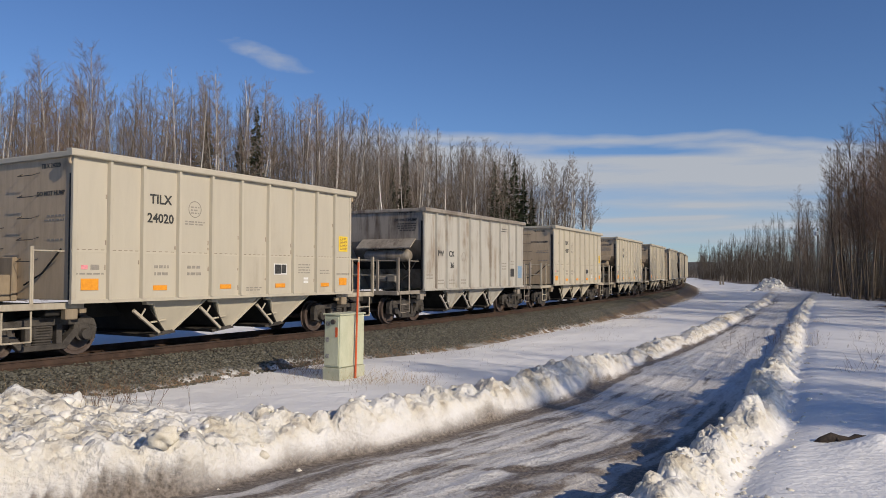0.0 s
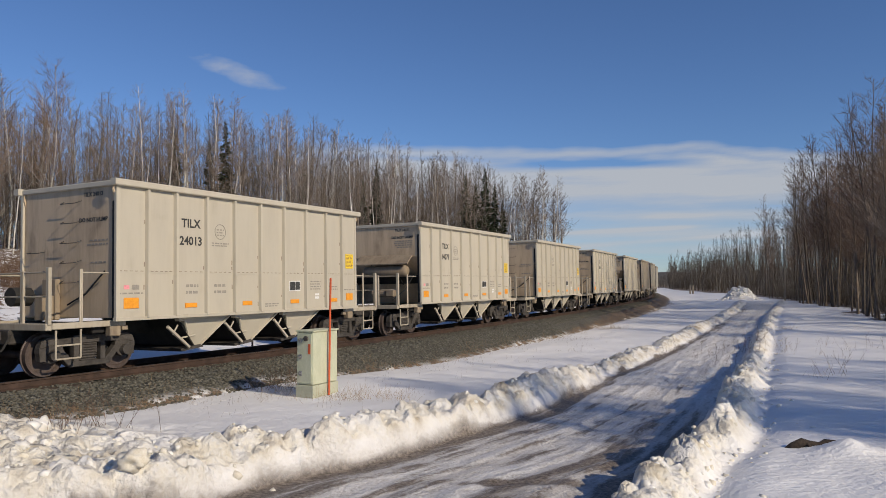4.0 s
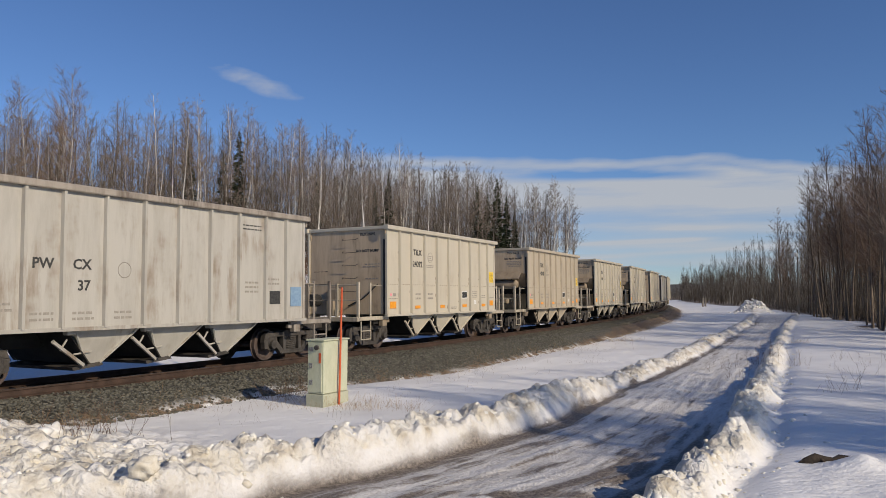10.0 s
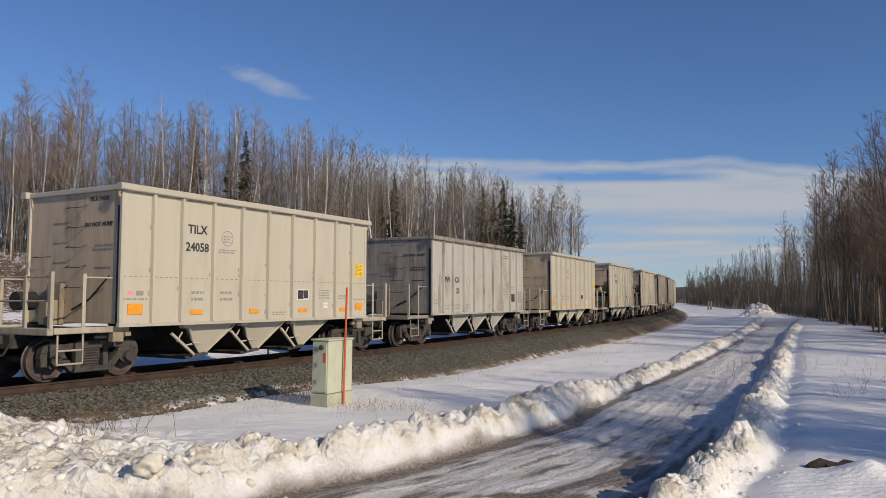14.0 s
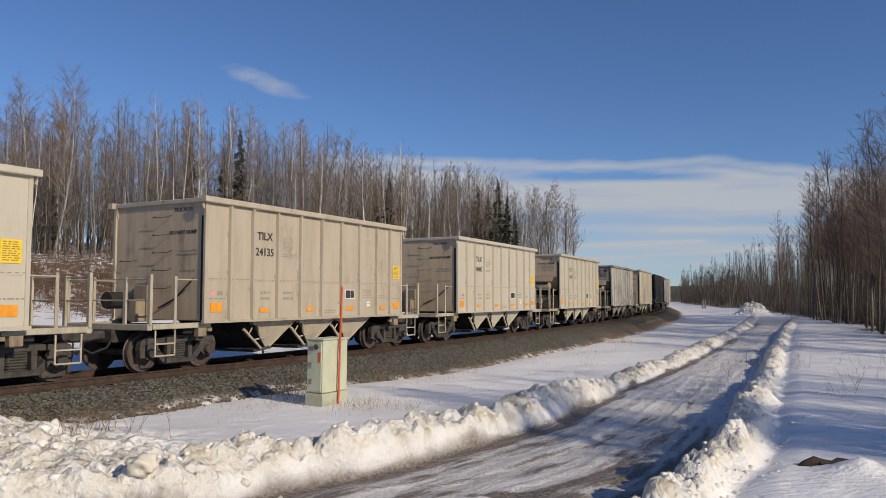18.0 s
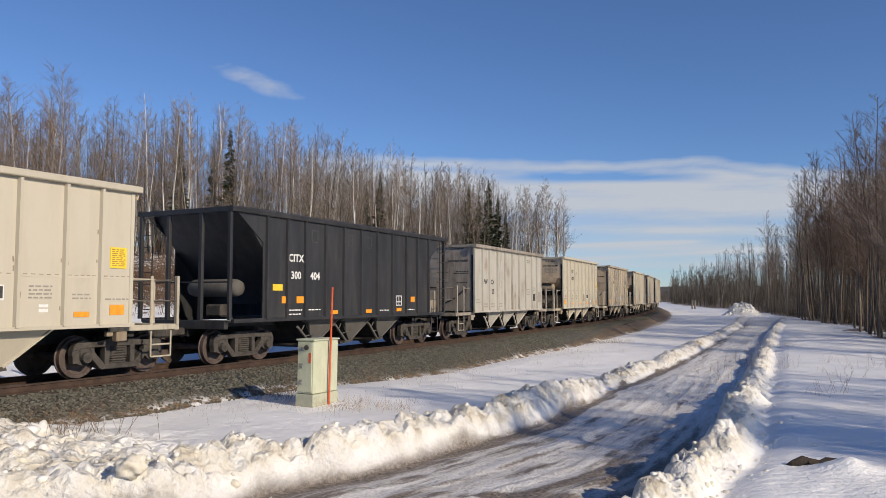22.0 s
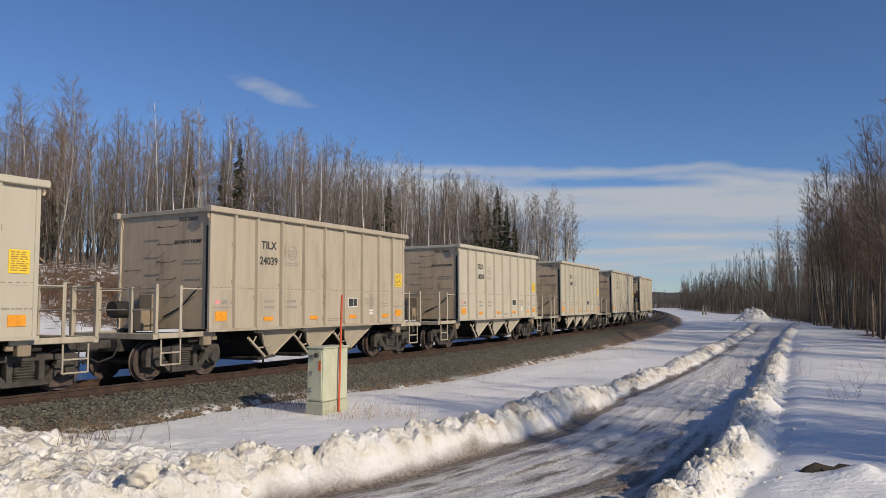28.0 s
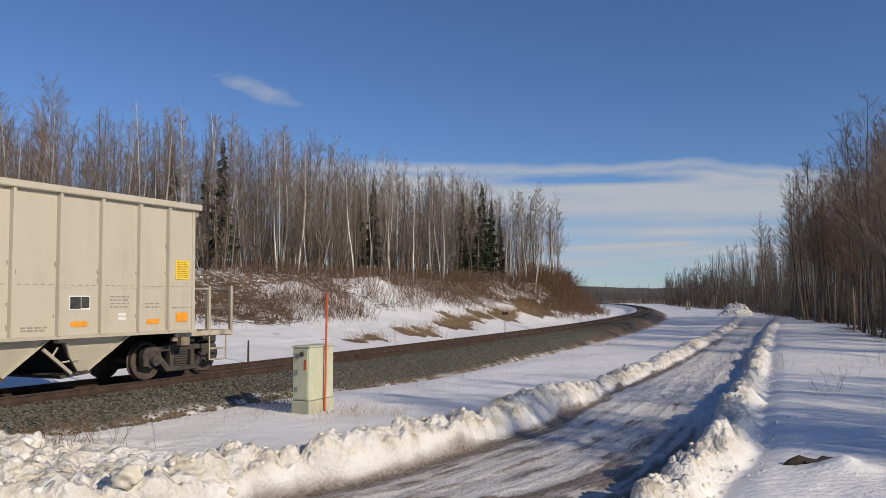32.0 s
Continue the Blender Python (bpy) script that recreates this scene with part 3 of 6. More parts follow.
def build_ground():
    gx = spaced((-3000, -160, 300, 12), (-160, -40, 12, 0.9), (-40, -13, 0.9, 0.16), (-13, -8, 0.12, 0.07), (-8, 8.5, 0.062, 0.062), (8.5, 30, 0.07, 0.30), (30, 60, 0.30, 0.5), (60, 160, 0.6, 12), (160, 3000, 12, 300))
    gy = spaced((-3000, -160, 300, 12), (-160, -10, 12, 1.2), (-10, 5, 1.0, 0.2), (5, 8, 0.12, 0.07), (8, 18, 0.062, 0.07), (18, 60, 0.08, 0.36), (60, 125, 0.4, 0.7), (125, 400, 0.9, 14), (400, 3000, 14, 300))
    X, Y = np.meshgrid(gx, gy)
    x, y = X.ravel(), Y.ravel()
    z, w = land(x, y)
    nx, ny = len(gx), len(gy)
    i = np.arange(nx * ny).reshape(ny, nx)
    quads = np.stack([i[:-1, :-1], i[:-1, 1:], i[1:, 1:], i[1:, :-1]], -1).reshape(-1, 4)
    is_road = w["road"][quads].mean(1) > 0.5
    for name, pick, label, cat in (("ground", ~is_road, "open ground under trampled snow with straw and gravel", "ground"),
                                   ("road", is_road, "ploughed gravel road with grey ice and muddy wheel tracks", "road")):
        q = quads[pick]
        used, inv = np.unique(q, return_inverse=True)
        me = bpy.data.meshes.new(name)
        me.from_pydata(np.stack([x[used], y[used], z[used]], 1).tolist(), [], inv.reshape(-1, 4).tolist())
        for key, v in w.items():
            me.attributes.new(key, "FLOAT", "POINT").data.foreach_set("value", v[used].astype(np.float32))
        me.materials.append(GROUND)
        me.shade_smooth()
        tagged(new(name, me), label, cat, kind="structure")


build_ground()


# ---- railway track ----
def sweep(name, profile, offset, s0, s1, mat, parent, tread=None):
    svals = np.concatenate([np.arange(s0, -30, 6.0), np.arange(-30, 160, 1.5), np.arange(160, s1, 4.0)])
    verts, faces, n = [], [], len(profile)
    for s in svals:
        for po, pz in profile:
            px, py, _ = on_track(s, offset + po)
            verts.append((px, py, pz))
    for i in range(len(svals) - 1):
        for j in range(n):
            k = (j + 1) % n
            faces.append((i * n + j, i * n + k, (i + 1) * n + k, (i + 1) * n + j))
    faces += [tuple(range(n))[::-1], tuple(range((len(svals) - 1) * n, len(svals) * n))]
    ob = arrays(name, verts, faces, mat, parent)
    if tread is not None:
        ob.data.materials.append(RAILHEAD)
        for i, poly in enumerate(ob.data.polygons):
            if i % n == tread and i < (len(svals) - 1) * n:
                poly.material_index = 1
    return ob


track = tagged(new("railway_track"), "single railway track of rusty rails on creosoted ties", "track", kind="structure")
PROFILE = ((-0.07, -0.185), (0.07, -0.185), (0.07, -0.165), (0.012, -0.14), (0.012, -0.045), (0.036, -0.035), (0.036, 0.0), (-0.036, 0.0), (-0.036, -0.035), (-0.012, -0.045), (-0.012, -0.14), (-0.07, -0.165))
for side in (-0.7535, 0.7535):
    sweep("rail", PROFILE, side, -630, 670, RAIL, track, tread=6)

# ---- freight cars ----
HB, SILL, TOP, W, PITCH = 4.72, 1.20, 4.29, 1.68, 13.815
HALF = (0, 1.0, 2.0, 3.0, 3.84, HB)      # rib places from the middle of a car
PANELS = 10


def px(n):
    """Along the car at n panels from its forward end."""
    edges = [-v for v in HALF[::-1]] + list(HALF[1:])
    i = min(int(n), PANELS - 1)
    return edges[i] + (n - i) * (edges[i + 1] - edges[i])


def sideframe():
    """Cast side frame: arched top bar, struts and columns round the spring window, and jaws over the axles."""
    out = slab(((-1.20, 0.60), (-1.14, 0.78), (-0.62, 0.80), (-0.32, 0.86), (0.32, 0.86), (0.62, 0.80), (1.14, 0.78), (1.20, 0.60), (1.02, 0.64), (0.60, 0.67), (-0.60, 0.67), (-1.02, 0.64)), "y", -0.09, 0.09, 0.018)
    pieces = [slab(((-0.50, 0.17), (0.50, 0.17), (0.44, 0.29), (-0.44, 0.29)), "y", -0.10, 0.10, 0.015)]
    for s in (-1, 1):
        pieces.append(slab(((s * 0.50, 0.18), (s * 0.40, 0.30), (s * 0.76, 0.68), (s * 0.94, 0.66)), "y", -0.08, 0.08, 0.012))
        pieces.append(slab(((s * 0.27, 0.28), (s * 0.40, 0.28), (s * 0.40, 0.70), (s * 0.27, 0.70)), "y", -0.09, 0.09, 0.012))
        pieces.append(slab(((s * 1.20, 0.62), (s * 1.06, 0.62), (s * 1.08, 0.34), (s * 1.18, 0.34)), "y", -0.08, 0.08, 0.01))
    for bm in pieces:
        merge(out, bm)
    for s in (-1, 1):
        rod(out, (s * 0.93, -0.075, 0.57), (s * 0.93, 0.075, 0.57), 0.275, 18)
    return out


def wheelset():
    """Two wheels on their axle, turned about y."""
    bm = bmesh.new()
    for sgn in (-1, 1):
        d = 0.7535 * sgn
        prof = [(0.085, d + 0.09 * sgn), (0.12, d + 0.085 * sgn), (0.13, d + 0.02 * sgn), (0.36, d + 0.03 * sgn), (0.385, d + 0.07 * sgn), (0.45, d + 0.07 * sgn),
                (0.457, d - 0.035 * sgn), (0.482, d - 0.045 * sgn), (0.482, d - 0.068 * sgn), (0.40, d - 0.07 * sgn), (0.36, d - 0.02 * sgn), (0.13, d - 0.05 * sgn), (0.085, d - 0.08 * sgn)]
        merge(bm, lathe(prof, 30))
    rod(bm, (0, -0.98, 0), (0, 0.98, 0), 0.08, 12)
    for sgn in (-1, 1):
        for a in range(3):
            t = a * 2.0944
            rod(bm, (0.05 * math.cos(t), 0.98 * sgn, 0.05 * math.sin(t)), (0.05 * math.cos(t), 1.0 * sgn, 0.05 * math.sin(t)), 0.018, 5)
    return bm


def truck(car, x, first=None):
    """A two-axle truck: bolster with side frames, spring nests and wheelsets under it."""
    bo = part("truck", box(-0.22, 0.22, -1.05, 1.05, 0.42, 0.74, 0.03), STEEL, car, "two-axle cast steel truck")
    bo.location = (x, 0, 0)
    for y in (-0.99, 0.99):
        sf = part("side_frame", sideframe(), STEEL, bo)
        sf.location = (0, y, 0)
        coil = [(0.03, 0.26)]
        for j in range(7):
            coil += [(0.075, 0.27 + j * 0.057), (0.10, 0.30 + j * 0.057)]
        sp = part("spring_nest", lathe(coil + [(0.03, 0.69)], 10, "z"), STEEL, bo)
        sp.location, sp.scale = (0, y, 0), (2.5, 1, 1)
        for ax in (-0.9, 0.9):
            bm = box(ax - 0.17, ax + 0.17, y - 0.11, y + 0.11, 0.42, 0.72, 0.06)
            rod(bm, (ax, y + 0.05 * (1 if y > 0 else -1), 0.46), (ax, y + 0.19 * (1 if y > 0 else -1), 0.46), 0.135, 14, 0.115)
            part("bearing_box", bm, STEEL, bo)
    for ax in (-0.9, 0.9):
        ws = part("wheelset", wheelset(), WHEEL, bo, "", False)
        ws.location = (ax, 0, 0.457)
    bm = box(-0.62, -0.52, -0.9, 0.9, 0.42, 0.55, 0.02)
    box(0.52, 0.62, -0.9, 0.9, 0.42, 0.55, 0.02, bm)
    part("brake_beam", bm, DARK, bo)
    return bo


def decal(name, car, x0, x1, z0, z1, mat, y=-W + 0.032, label=""):
    return part(name, box(x0, x1, y - 0.004, y, z0, z1), mat, car, label)


def bars(name, car, x0, x1, z0, rows, mat, y=-W + 0.032, gap=0.07, seed=1, half=0.017):
    """Lines of small unreadable stencilling, as plain bars."""
    rnd = random.Random(seed)
    bm = bmesh.new()
    for r in range(rows):
        x = x0
        while x < x1 - 0.03:
            w = min(rnd.uniform(0.05, 0.16), x1 - x)
            box(x, x + w, y - 0.004, y, z0 - r * gap - half, z0 - r * gap + half, 0, bm)
            x += w + 0.035
    return tagged(part(name, bm, mat, car), kind="stuff")


def end_gear(car, sx, kind, paint, end_paint, top, railmat):
    """What stands at one end of a car: platform, rails, steps, coupler and the end sheet with its fittings. sx: -1 forward end, 1 rear end."""
    X = lambda d: sx * (half_length() + d if d < 0.35 else HB + 0.055 + d)
    lo, hi = sorted((X(-0.12), X(-0.08)))
    if kind == "A":
        sheet = box(lo, hi, -W + 0.07, W - 0.07, SILL, top - 0.03, 0.008)
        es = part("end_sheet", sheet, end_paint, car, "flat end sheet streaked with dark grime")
    else:
        pts = ((X(-0.08), top - 0.03), (X(-0.12), top - 0.03), (X(-0.12), 2.95), (X(-1.4), SILL), (X(-1.36), SILL), (X(-0.08), 2.97))
        es = part("end_sheet", slab(pts, "y", -W + 0.07, W - 0.07), end_paint, car, "end sheet sloping under the body")
        hood = slab(((X(-0.10), 3.00), (X(-0.08), 3.04), (X(0.345), 2.70), (X(0.335), 2.66)), "y", -1.28, 1.05)
        part("hood", hood, GRIME if paint is TAN else end_paint, car, "slanted sheet hood above the air tank")
        tank = lathe(((0.02, -1.02), (0.16, -1.0), (0.225, -0.9), (0.23, 0.0), (0.225, 0.8), (0.16, 0.9), (0.02, 0.92)), 18)
        tk = part("air_tank", tank, GRIME if paint is TAN else end_paint, car, "", True)
        tk.location = (X(0.02), -0.12, 2.42)
        for yy in (-0.75, 0.55):
            part("tank_bracket", rods(((X(-0.10), yy, 2.75), (X(0.02), yy, 2.16), (X(-0.32), yy, 1.9)), r=0.03, n=5), DARK, car)
        v = box(X(0.05) - 0.17, X(0.05) + 0.17, -0.62, -0.22, 1.42, 1.72, 0.05)
        rod(v, (X(0.05), -0.2, 1.55), (X(0.05), 0.4, 1.55), 0.14, 12)
        part("brake_valve", v, GRIME if paint is TAN else end_paint, car)
        part("brake_rod", rods(((X(-0.1), -1.35, 2.3), (X(0.1), -1.05, 1.7), (X(0.3), -0.6, 1.3)), r=0.02), DARK, car)
    for y in (-W + 0.035, W - 0.035):
        part("corner_post", box(*sorted((X(-0.13), X(-0.03))), y - 0.045, y + 0.045, SILL - 0.04, top - 0.10, 0.012), paint, car)
        g = slab(((X(-0.035), top - 0.12), (X(-0.10), top - 0.12), (X(-0.10), top - 0.5), (X(-0.035), top - 0.30)), "y", y * 0.96 - 0.02, y * 0.96 + 0.02)
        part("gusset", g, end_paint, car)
    # near-black strip stands in for the shade beside the near corner post
    if sx < 0:
        part("corner_recess", box(*sorted((X(-0.085), X(-0.06))), -W + 0.085, -W + 0.17, SILL, top - 0.48), DARK, car, "sooty recess beside the corner post")
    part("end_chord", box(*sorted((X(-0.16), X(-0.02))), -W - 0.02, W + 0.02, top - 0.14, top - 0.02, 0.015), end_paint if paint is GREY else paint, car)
    part("lift_ring", rods(((X(0.01), -W + 0.02, top - 0.16), (X(0.05), -W + 0.02, top - 0.22), (X(0.02), -W + 0.02, top - 0.30)), r=0.03), end_paint, car)
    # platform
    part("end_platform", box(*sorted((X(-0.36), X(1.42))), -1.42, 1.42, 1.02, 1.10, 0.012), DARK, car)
    part("end_sill", box(*sorted((X(1.30), X(1.44))), -1.48, 1.48, 1.0, 1.15, 0.015), railmat, car)
    for y in (-1.46, 1.46):
        part("platform_sill", box(*sorted((X(-0.45), X(1.30))), y - 0.04, y + 0.04, 1.02, 1.15, 0.012), railmat, car)
        # bolster end, jacking pad and grab iron under the platform
        bk = box(*sorted((X(-0.30), X(-0.02))), y * 0.98 - 0.09, y * 0.98 + 0.09, 0.80, 1.03, 0.02)
        box(*sorted((X(-0.52), X(-0.36))), y * 0.98 - 0.05, y * 0.98 + 0.05, 0.92, 1.03, 0.01, bk)
        part("jacking_pad", bk, GRIME if paint is TAN else end_paint, car)
        # stirrup steps
        st = rods(((X(0.62), y, 1.0), (X(0.62), y, 0.40), (X(1.20), y, 0.40), (X(1.20), y, 1.0)), ((X(0.62), y, 0.68), (X(1.20), y, 0.68)), r=0.022)
        part("stirrup_step", st, railmat, car)
        part("side_rail", rods(((X(0.0), y, 2.20), (X(0.62), y, 2.20), (X(0.62), y, 1.12)), r=0.02), railmat, car)
        part("rail_post", box(*sorted((X(0.58), X(0.66))), y - 0.015, y + 0.015, 1.12, 2.28, 0.006), railmat, car)
        part("rail_post", box(*sorted((X(1.33), X(1.41))), y - 0.05, y + 0.05, 1.12, 2.30, 0.01), railmat, car)
    for y in (-0.62, 0.62):
        part("rail_post", box(*sorted((X(1.34), X(1.40))), y - 0.05, y + 0.05, 1.12, 2.24, 0.01), railmat, car)
    part("end_rail", rods(((X(1.37), -1.46, 2.20), (X(1.37), 1.46, 2.20)), ((X(1.37), -1.46, 1.70), (X(1.37), 1.46, 1.70)), r=0.018), railmat, car)
    # coupler
    cp = box(*sorted((X(1.40), X(1.95))), -0.10, 0.10, 0.78, 0.98, 0.03)
    box(*sorted((X(1.85), X(2.19))), -0.17, 0.14, 0.74, 1.04, 0.05, cp)
    part("coupler", cp, STEEL, car)
    part("air_hose", rods(((X(1.45), -0.35, 0.9), (X(1.65), -0.38, 0.6), (X(1.95), -0.25, 0.48), (X(2.15), -0.1, 0.62)), r=0.025), DARK, car)
    part("draft_gear", box(*sorted((X(0.1), X(1.5))), -0.36, 0.36, 0.70, 1.02, 0.03), STEEL, car)
    if kind == "A":
        for i in range(5):
            z = 3.88 - i * 0.455
            part("ladder_rung", rods(((X(-0.08), -0.46, z), (X(0.05), -0.42, z - 0.06), (X(0.05), 0.12, z - 0.06), (X(-0.08), 0.16, z)), r=0.010, n=5), STEEL, car)
        for i in range(2):
            z = 2.75 - i * 0.455
            part("ladder_rung", rods(((X(-0.08), 1.38, z), (X(0.04), 1.34, z - 0.03), (X(0.04), 0.86, z - 0.03), (X(-0.08), 0.82, z)), r=0.010, n=5), STEEL, car)
        part("brake_rod", rods(((X(-0.04), -1.30, 2.25), (X(-0.02), -0.7, 1.75), (X(0.0), -0.1, 1.5)), r=0.02), DARK, car)
        bx = box(*sorted((X(-0.075), X(0.05))), 0.25, 0.75, 1.15, 2.1, 0.02)
        box(*sorted((X(0.05), X(0.34))), 0.30, 0.60, 1.15, 1.72, 0.02, bx)
        part("brake_housing", bx, GRIME if paint is TAN else end_paint, car)
        rod_bm = rod(bmesh.new(), (X(0.1), 1.15, 1.7), (X(0.5), 1.15, 1.7), 0.22, 14)
        part("hand_brake", rod_bm, DARK, car)
    s = sx
    yy = X(-0.08) + 0.004 * s
    # stencilled lines on the end sheet
    bm = bmesh.new()
    rnd = random.Random(3)
    for z, y0, y1 in (((2.95, -1.35, -0.75), (2.86, -1.35, -0.68), (2.45, -1.3, -0.75)) if kind == "A" else ((3.58, -1.3, -0.5), (3.50, -1.3, -0.6), (3.42, -1.3, -0.5), (3.34, -1.25, -0.7))):
        y = y0
        h = 0.02
        while y < y1:
            w = rnd.uniform(0.05, 0.14)
            box(*sorted((yy, yy + 0.004 * s)), y, y + w, z - h, z + h, 0, bm)
            y += w + 0.035
    tagged(part("end_stencil", bm, FAINT if paint is TAN else INK, car), kind="stuff")


def hoppers(car, paint):
    for xa, xb, xp in ((-2.58, -0.91, -1.91), (-0.65, 1.0, -0.02), (1.30, 2.96, 1.89)):
        bm = bmesh.new()
        vs = [bm.verts.new(p) for p in ((xa, -1.50, SILL), (xb, -1.50, SILL), (xb, 1.50, SILL), (xa, 1.50, SILL), (xp - 0.14, -1.18, 0.40), (xp + 0.16, -1.18, 0.40), (xp + 0.16, 1.18, 0.40), (xp - 0.14, 1.18, 0.40))]
        for f in ((0, 1, 5, 4), (1, 2, 6, 5), (2, 3, 7, 6), (3, 0, 4, 7), (4, 5, 6, 7), (3, 2, 1, 0)):
            bm.faces.new([vs[k] for k in f])
        part("hopper", bm, paint, car, "tapering discharge hopper")
        # near-black plate over the hopper's forward slope
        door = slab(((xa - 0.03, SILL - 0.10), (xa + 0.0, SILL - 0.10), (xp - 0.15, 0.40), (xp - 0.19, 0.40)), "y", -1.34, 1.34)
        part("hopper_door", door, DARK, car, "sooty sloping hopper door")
        for y0, z0 in ((-1.52, -1.20), (1.52, 1.20)):
            g = rods(((xa - 0.02, y0, SILL), (xp - 0.16, z0, 0.40)), ((xb + 0.02, y0, SILL), (xp + 0.18, z0, 0.40)), r=0.03, n=5)
            part("hopper_flange", g, paint, car)
            arm = bmesh.new()
            rod(arm, (xa - 0.42, y0 * 0.93, 0.92), (xp - 0.30, y0 * 0.86, 0.38), 0.045, 5)
            rod(arm, (xa - 0.10, y0 * 0.93, 0.95), (xa - 0.22, y0 * 0.90, 0.72), 0.02, 5)
            rod(arm, (xp - 0.55, y0 * 0.86, 0.62), (xp - 0.12, y0 * 0.86, 0.66), 0.02, 5)
            part("gate_arm", arm, paint, car)
        gate = slab(((xp - 0.50, 0.34), (xp + 0.22, 0.42), (xp + 0.26, 0.34), (xp - 0.46, 0.27)), "y", -1.22, 1.22)
        part("discharge_gate", gate, STEEL, car)
        part("sill_bracket", box(xa - 0.20, xa + 0.02, -1.57, -1.40, SILL - 0.16, SILL, 0.02), paint, car)


def half_length():
    return HALF[-1]


def body(car, paint, end_paint, top, seam):
    L, far = half_length(), bmesh.new()
    for y in (-1, 1):
        part("side_sheet", box(-L + 0.035, L - 0.035, y * (W - 0.04), y * (W - 0.012), SILL, top - 0.08), paint, car)
        for n in range(1, PANELS):
            x = px(n)
            rib = slab(((x - 0.055, y * (W - 0.015)), (x - 0.032, y * (W + 0.072)), (x + 0.032, y * (W + 0.072)), (x + 0.055, y * (W - 0.015))), "z", SILL - 0.01, top - 0.12)
            if y < 0:
                part("rib", rib, paint, car)
            else:
                merge(far, rib)
        if y > 0:
            tagged(part("far_ribs", far, paint, car), kind="stuff")
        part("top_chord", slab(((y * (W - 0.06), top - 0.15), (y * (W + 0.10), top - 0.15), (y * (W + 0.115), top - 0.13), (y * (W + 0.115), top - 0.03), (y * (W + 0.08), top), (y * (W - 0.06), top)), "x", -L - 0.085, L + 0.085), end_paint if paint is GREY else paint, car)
        part("side_sill", slab(((y * (W - 0.06), SILL - 0.07), (y * (W + 0.035), SILL - 0.07), (y * (W + 0.045), SILL + 0.01), (y * (W - 0.06), SILL + 0.01)), "x", -L, L), paint, car)
        if seam:
            part("lap_seam", box(-HB + 0.02, HB - 0.02, *sorted((y * (W - 0.02), y * (W - 0.006))), 2.19, 2.235), paint, car)
        if seam and y < 0:
            # dark dashes paint in the broken shadow line along the lap seam
            bm, rnd = bmesh.new(), random.Random(17)
            for n in range(10):
                for j in range(1, 6):
                    x = px(n) + (px(n + 1) - px(n)) * j / 6
                    box(x - 0.04, x + 0.04, -W + 0.002, -W + 0.012, 2.234, 2.25, 0, bm)
            tagged(part("weld_marks", bm, SCUFF_SHADE, car, "row of dark weld marks"), kind="stuff")
            bm = bmesh.new()
            for n in range(1, 10):
                for j in range(rnd.randint(2, 5)):
                    x, z, h = px(n) + rnd.choice((-0.085, -0.075, 0.08)), rnd.choice((1.5, 1.9, 2.45, 2.6, 3.3)) + rnd.uniform(-0.12, 0.12), rnd.uniform(0.025, 0.06)
                    box(x - 0.014, x + 0.014, -W + 0.008, -W + 0.0135, z - h, z + h, 0, bm)
            tagged(part("rust_scuffs", bm, SCUFF_SHADE, car, "small rust marks beside the ribs"), kind="stuff")
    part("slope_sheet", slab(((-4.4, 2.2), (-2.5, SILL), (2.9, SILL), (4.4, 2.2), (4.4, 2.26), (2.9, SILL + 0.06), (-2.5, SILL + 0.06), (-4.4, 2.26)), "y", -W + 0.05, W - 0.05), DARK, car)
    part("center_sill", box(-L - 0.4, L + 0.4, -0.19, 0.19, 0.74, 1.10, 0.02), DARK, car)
    for x in (-4.87, 4.87):
        part("body_bolster", box(x - 0.16, x + 0.16, -1.35, 1.35, 0.88, 1.06, 0.02), DARK, car)


def finish(car, kind_front, paint, end_paint, top, railmat):
    end_gear(car, -1, kind_front, paint, end_paint, top, railmat)
    end_gear(car, 1, "B" if kind_front == "A" else "A", paint, end_paint, top, railmat)
    for x in (-4.87, 4.87):
        truck(car, x)


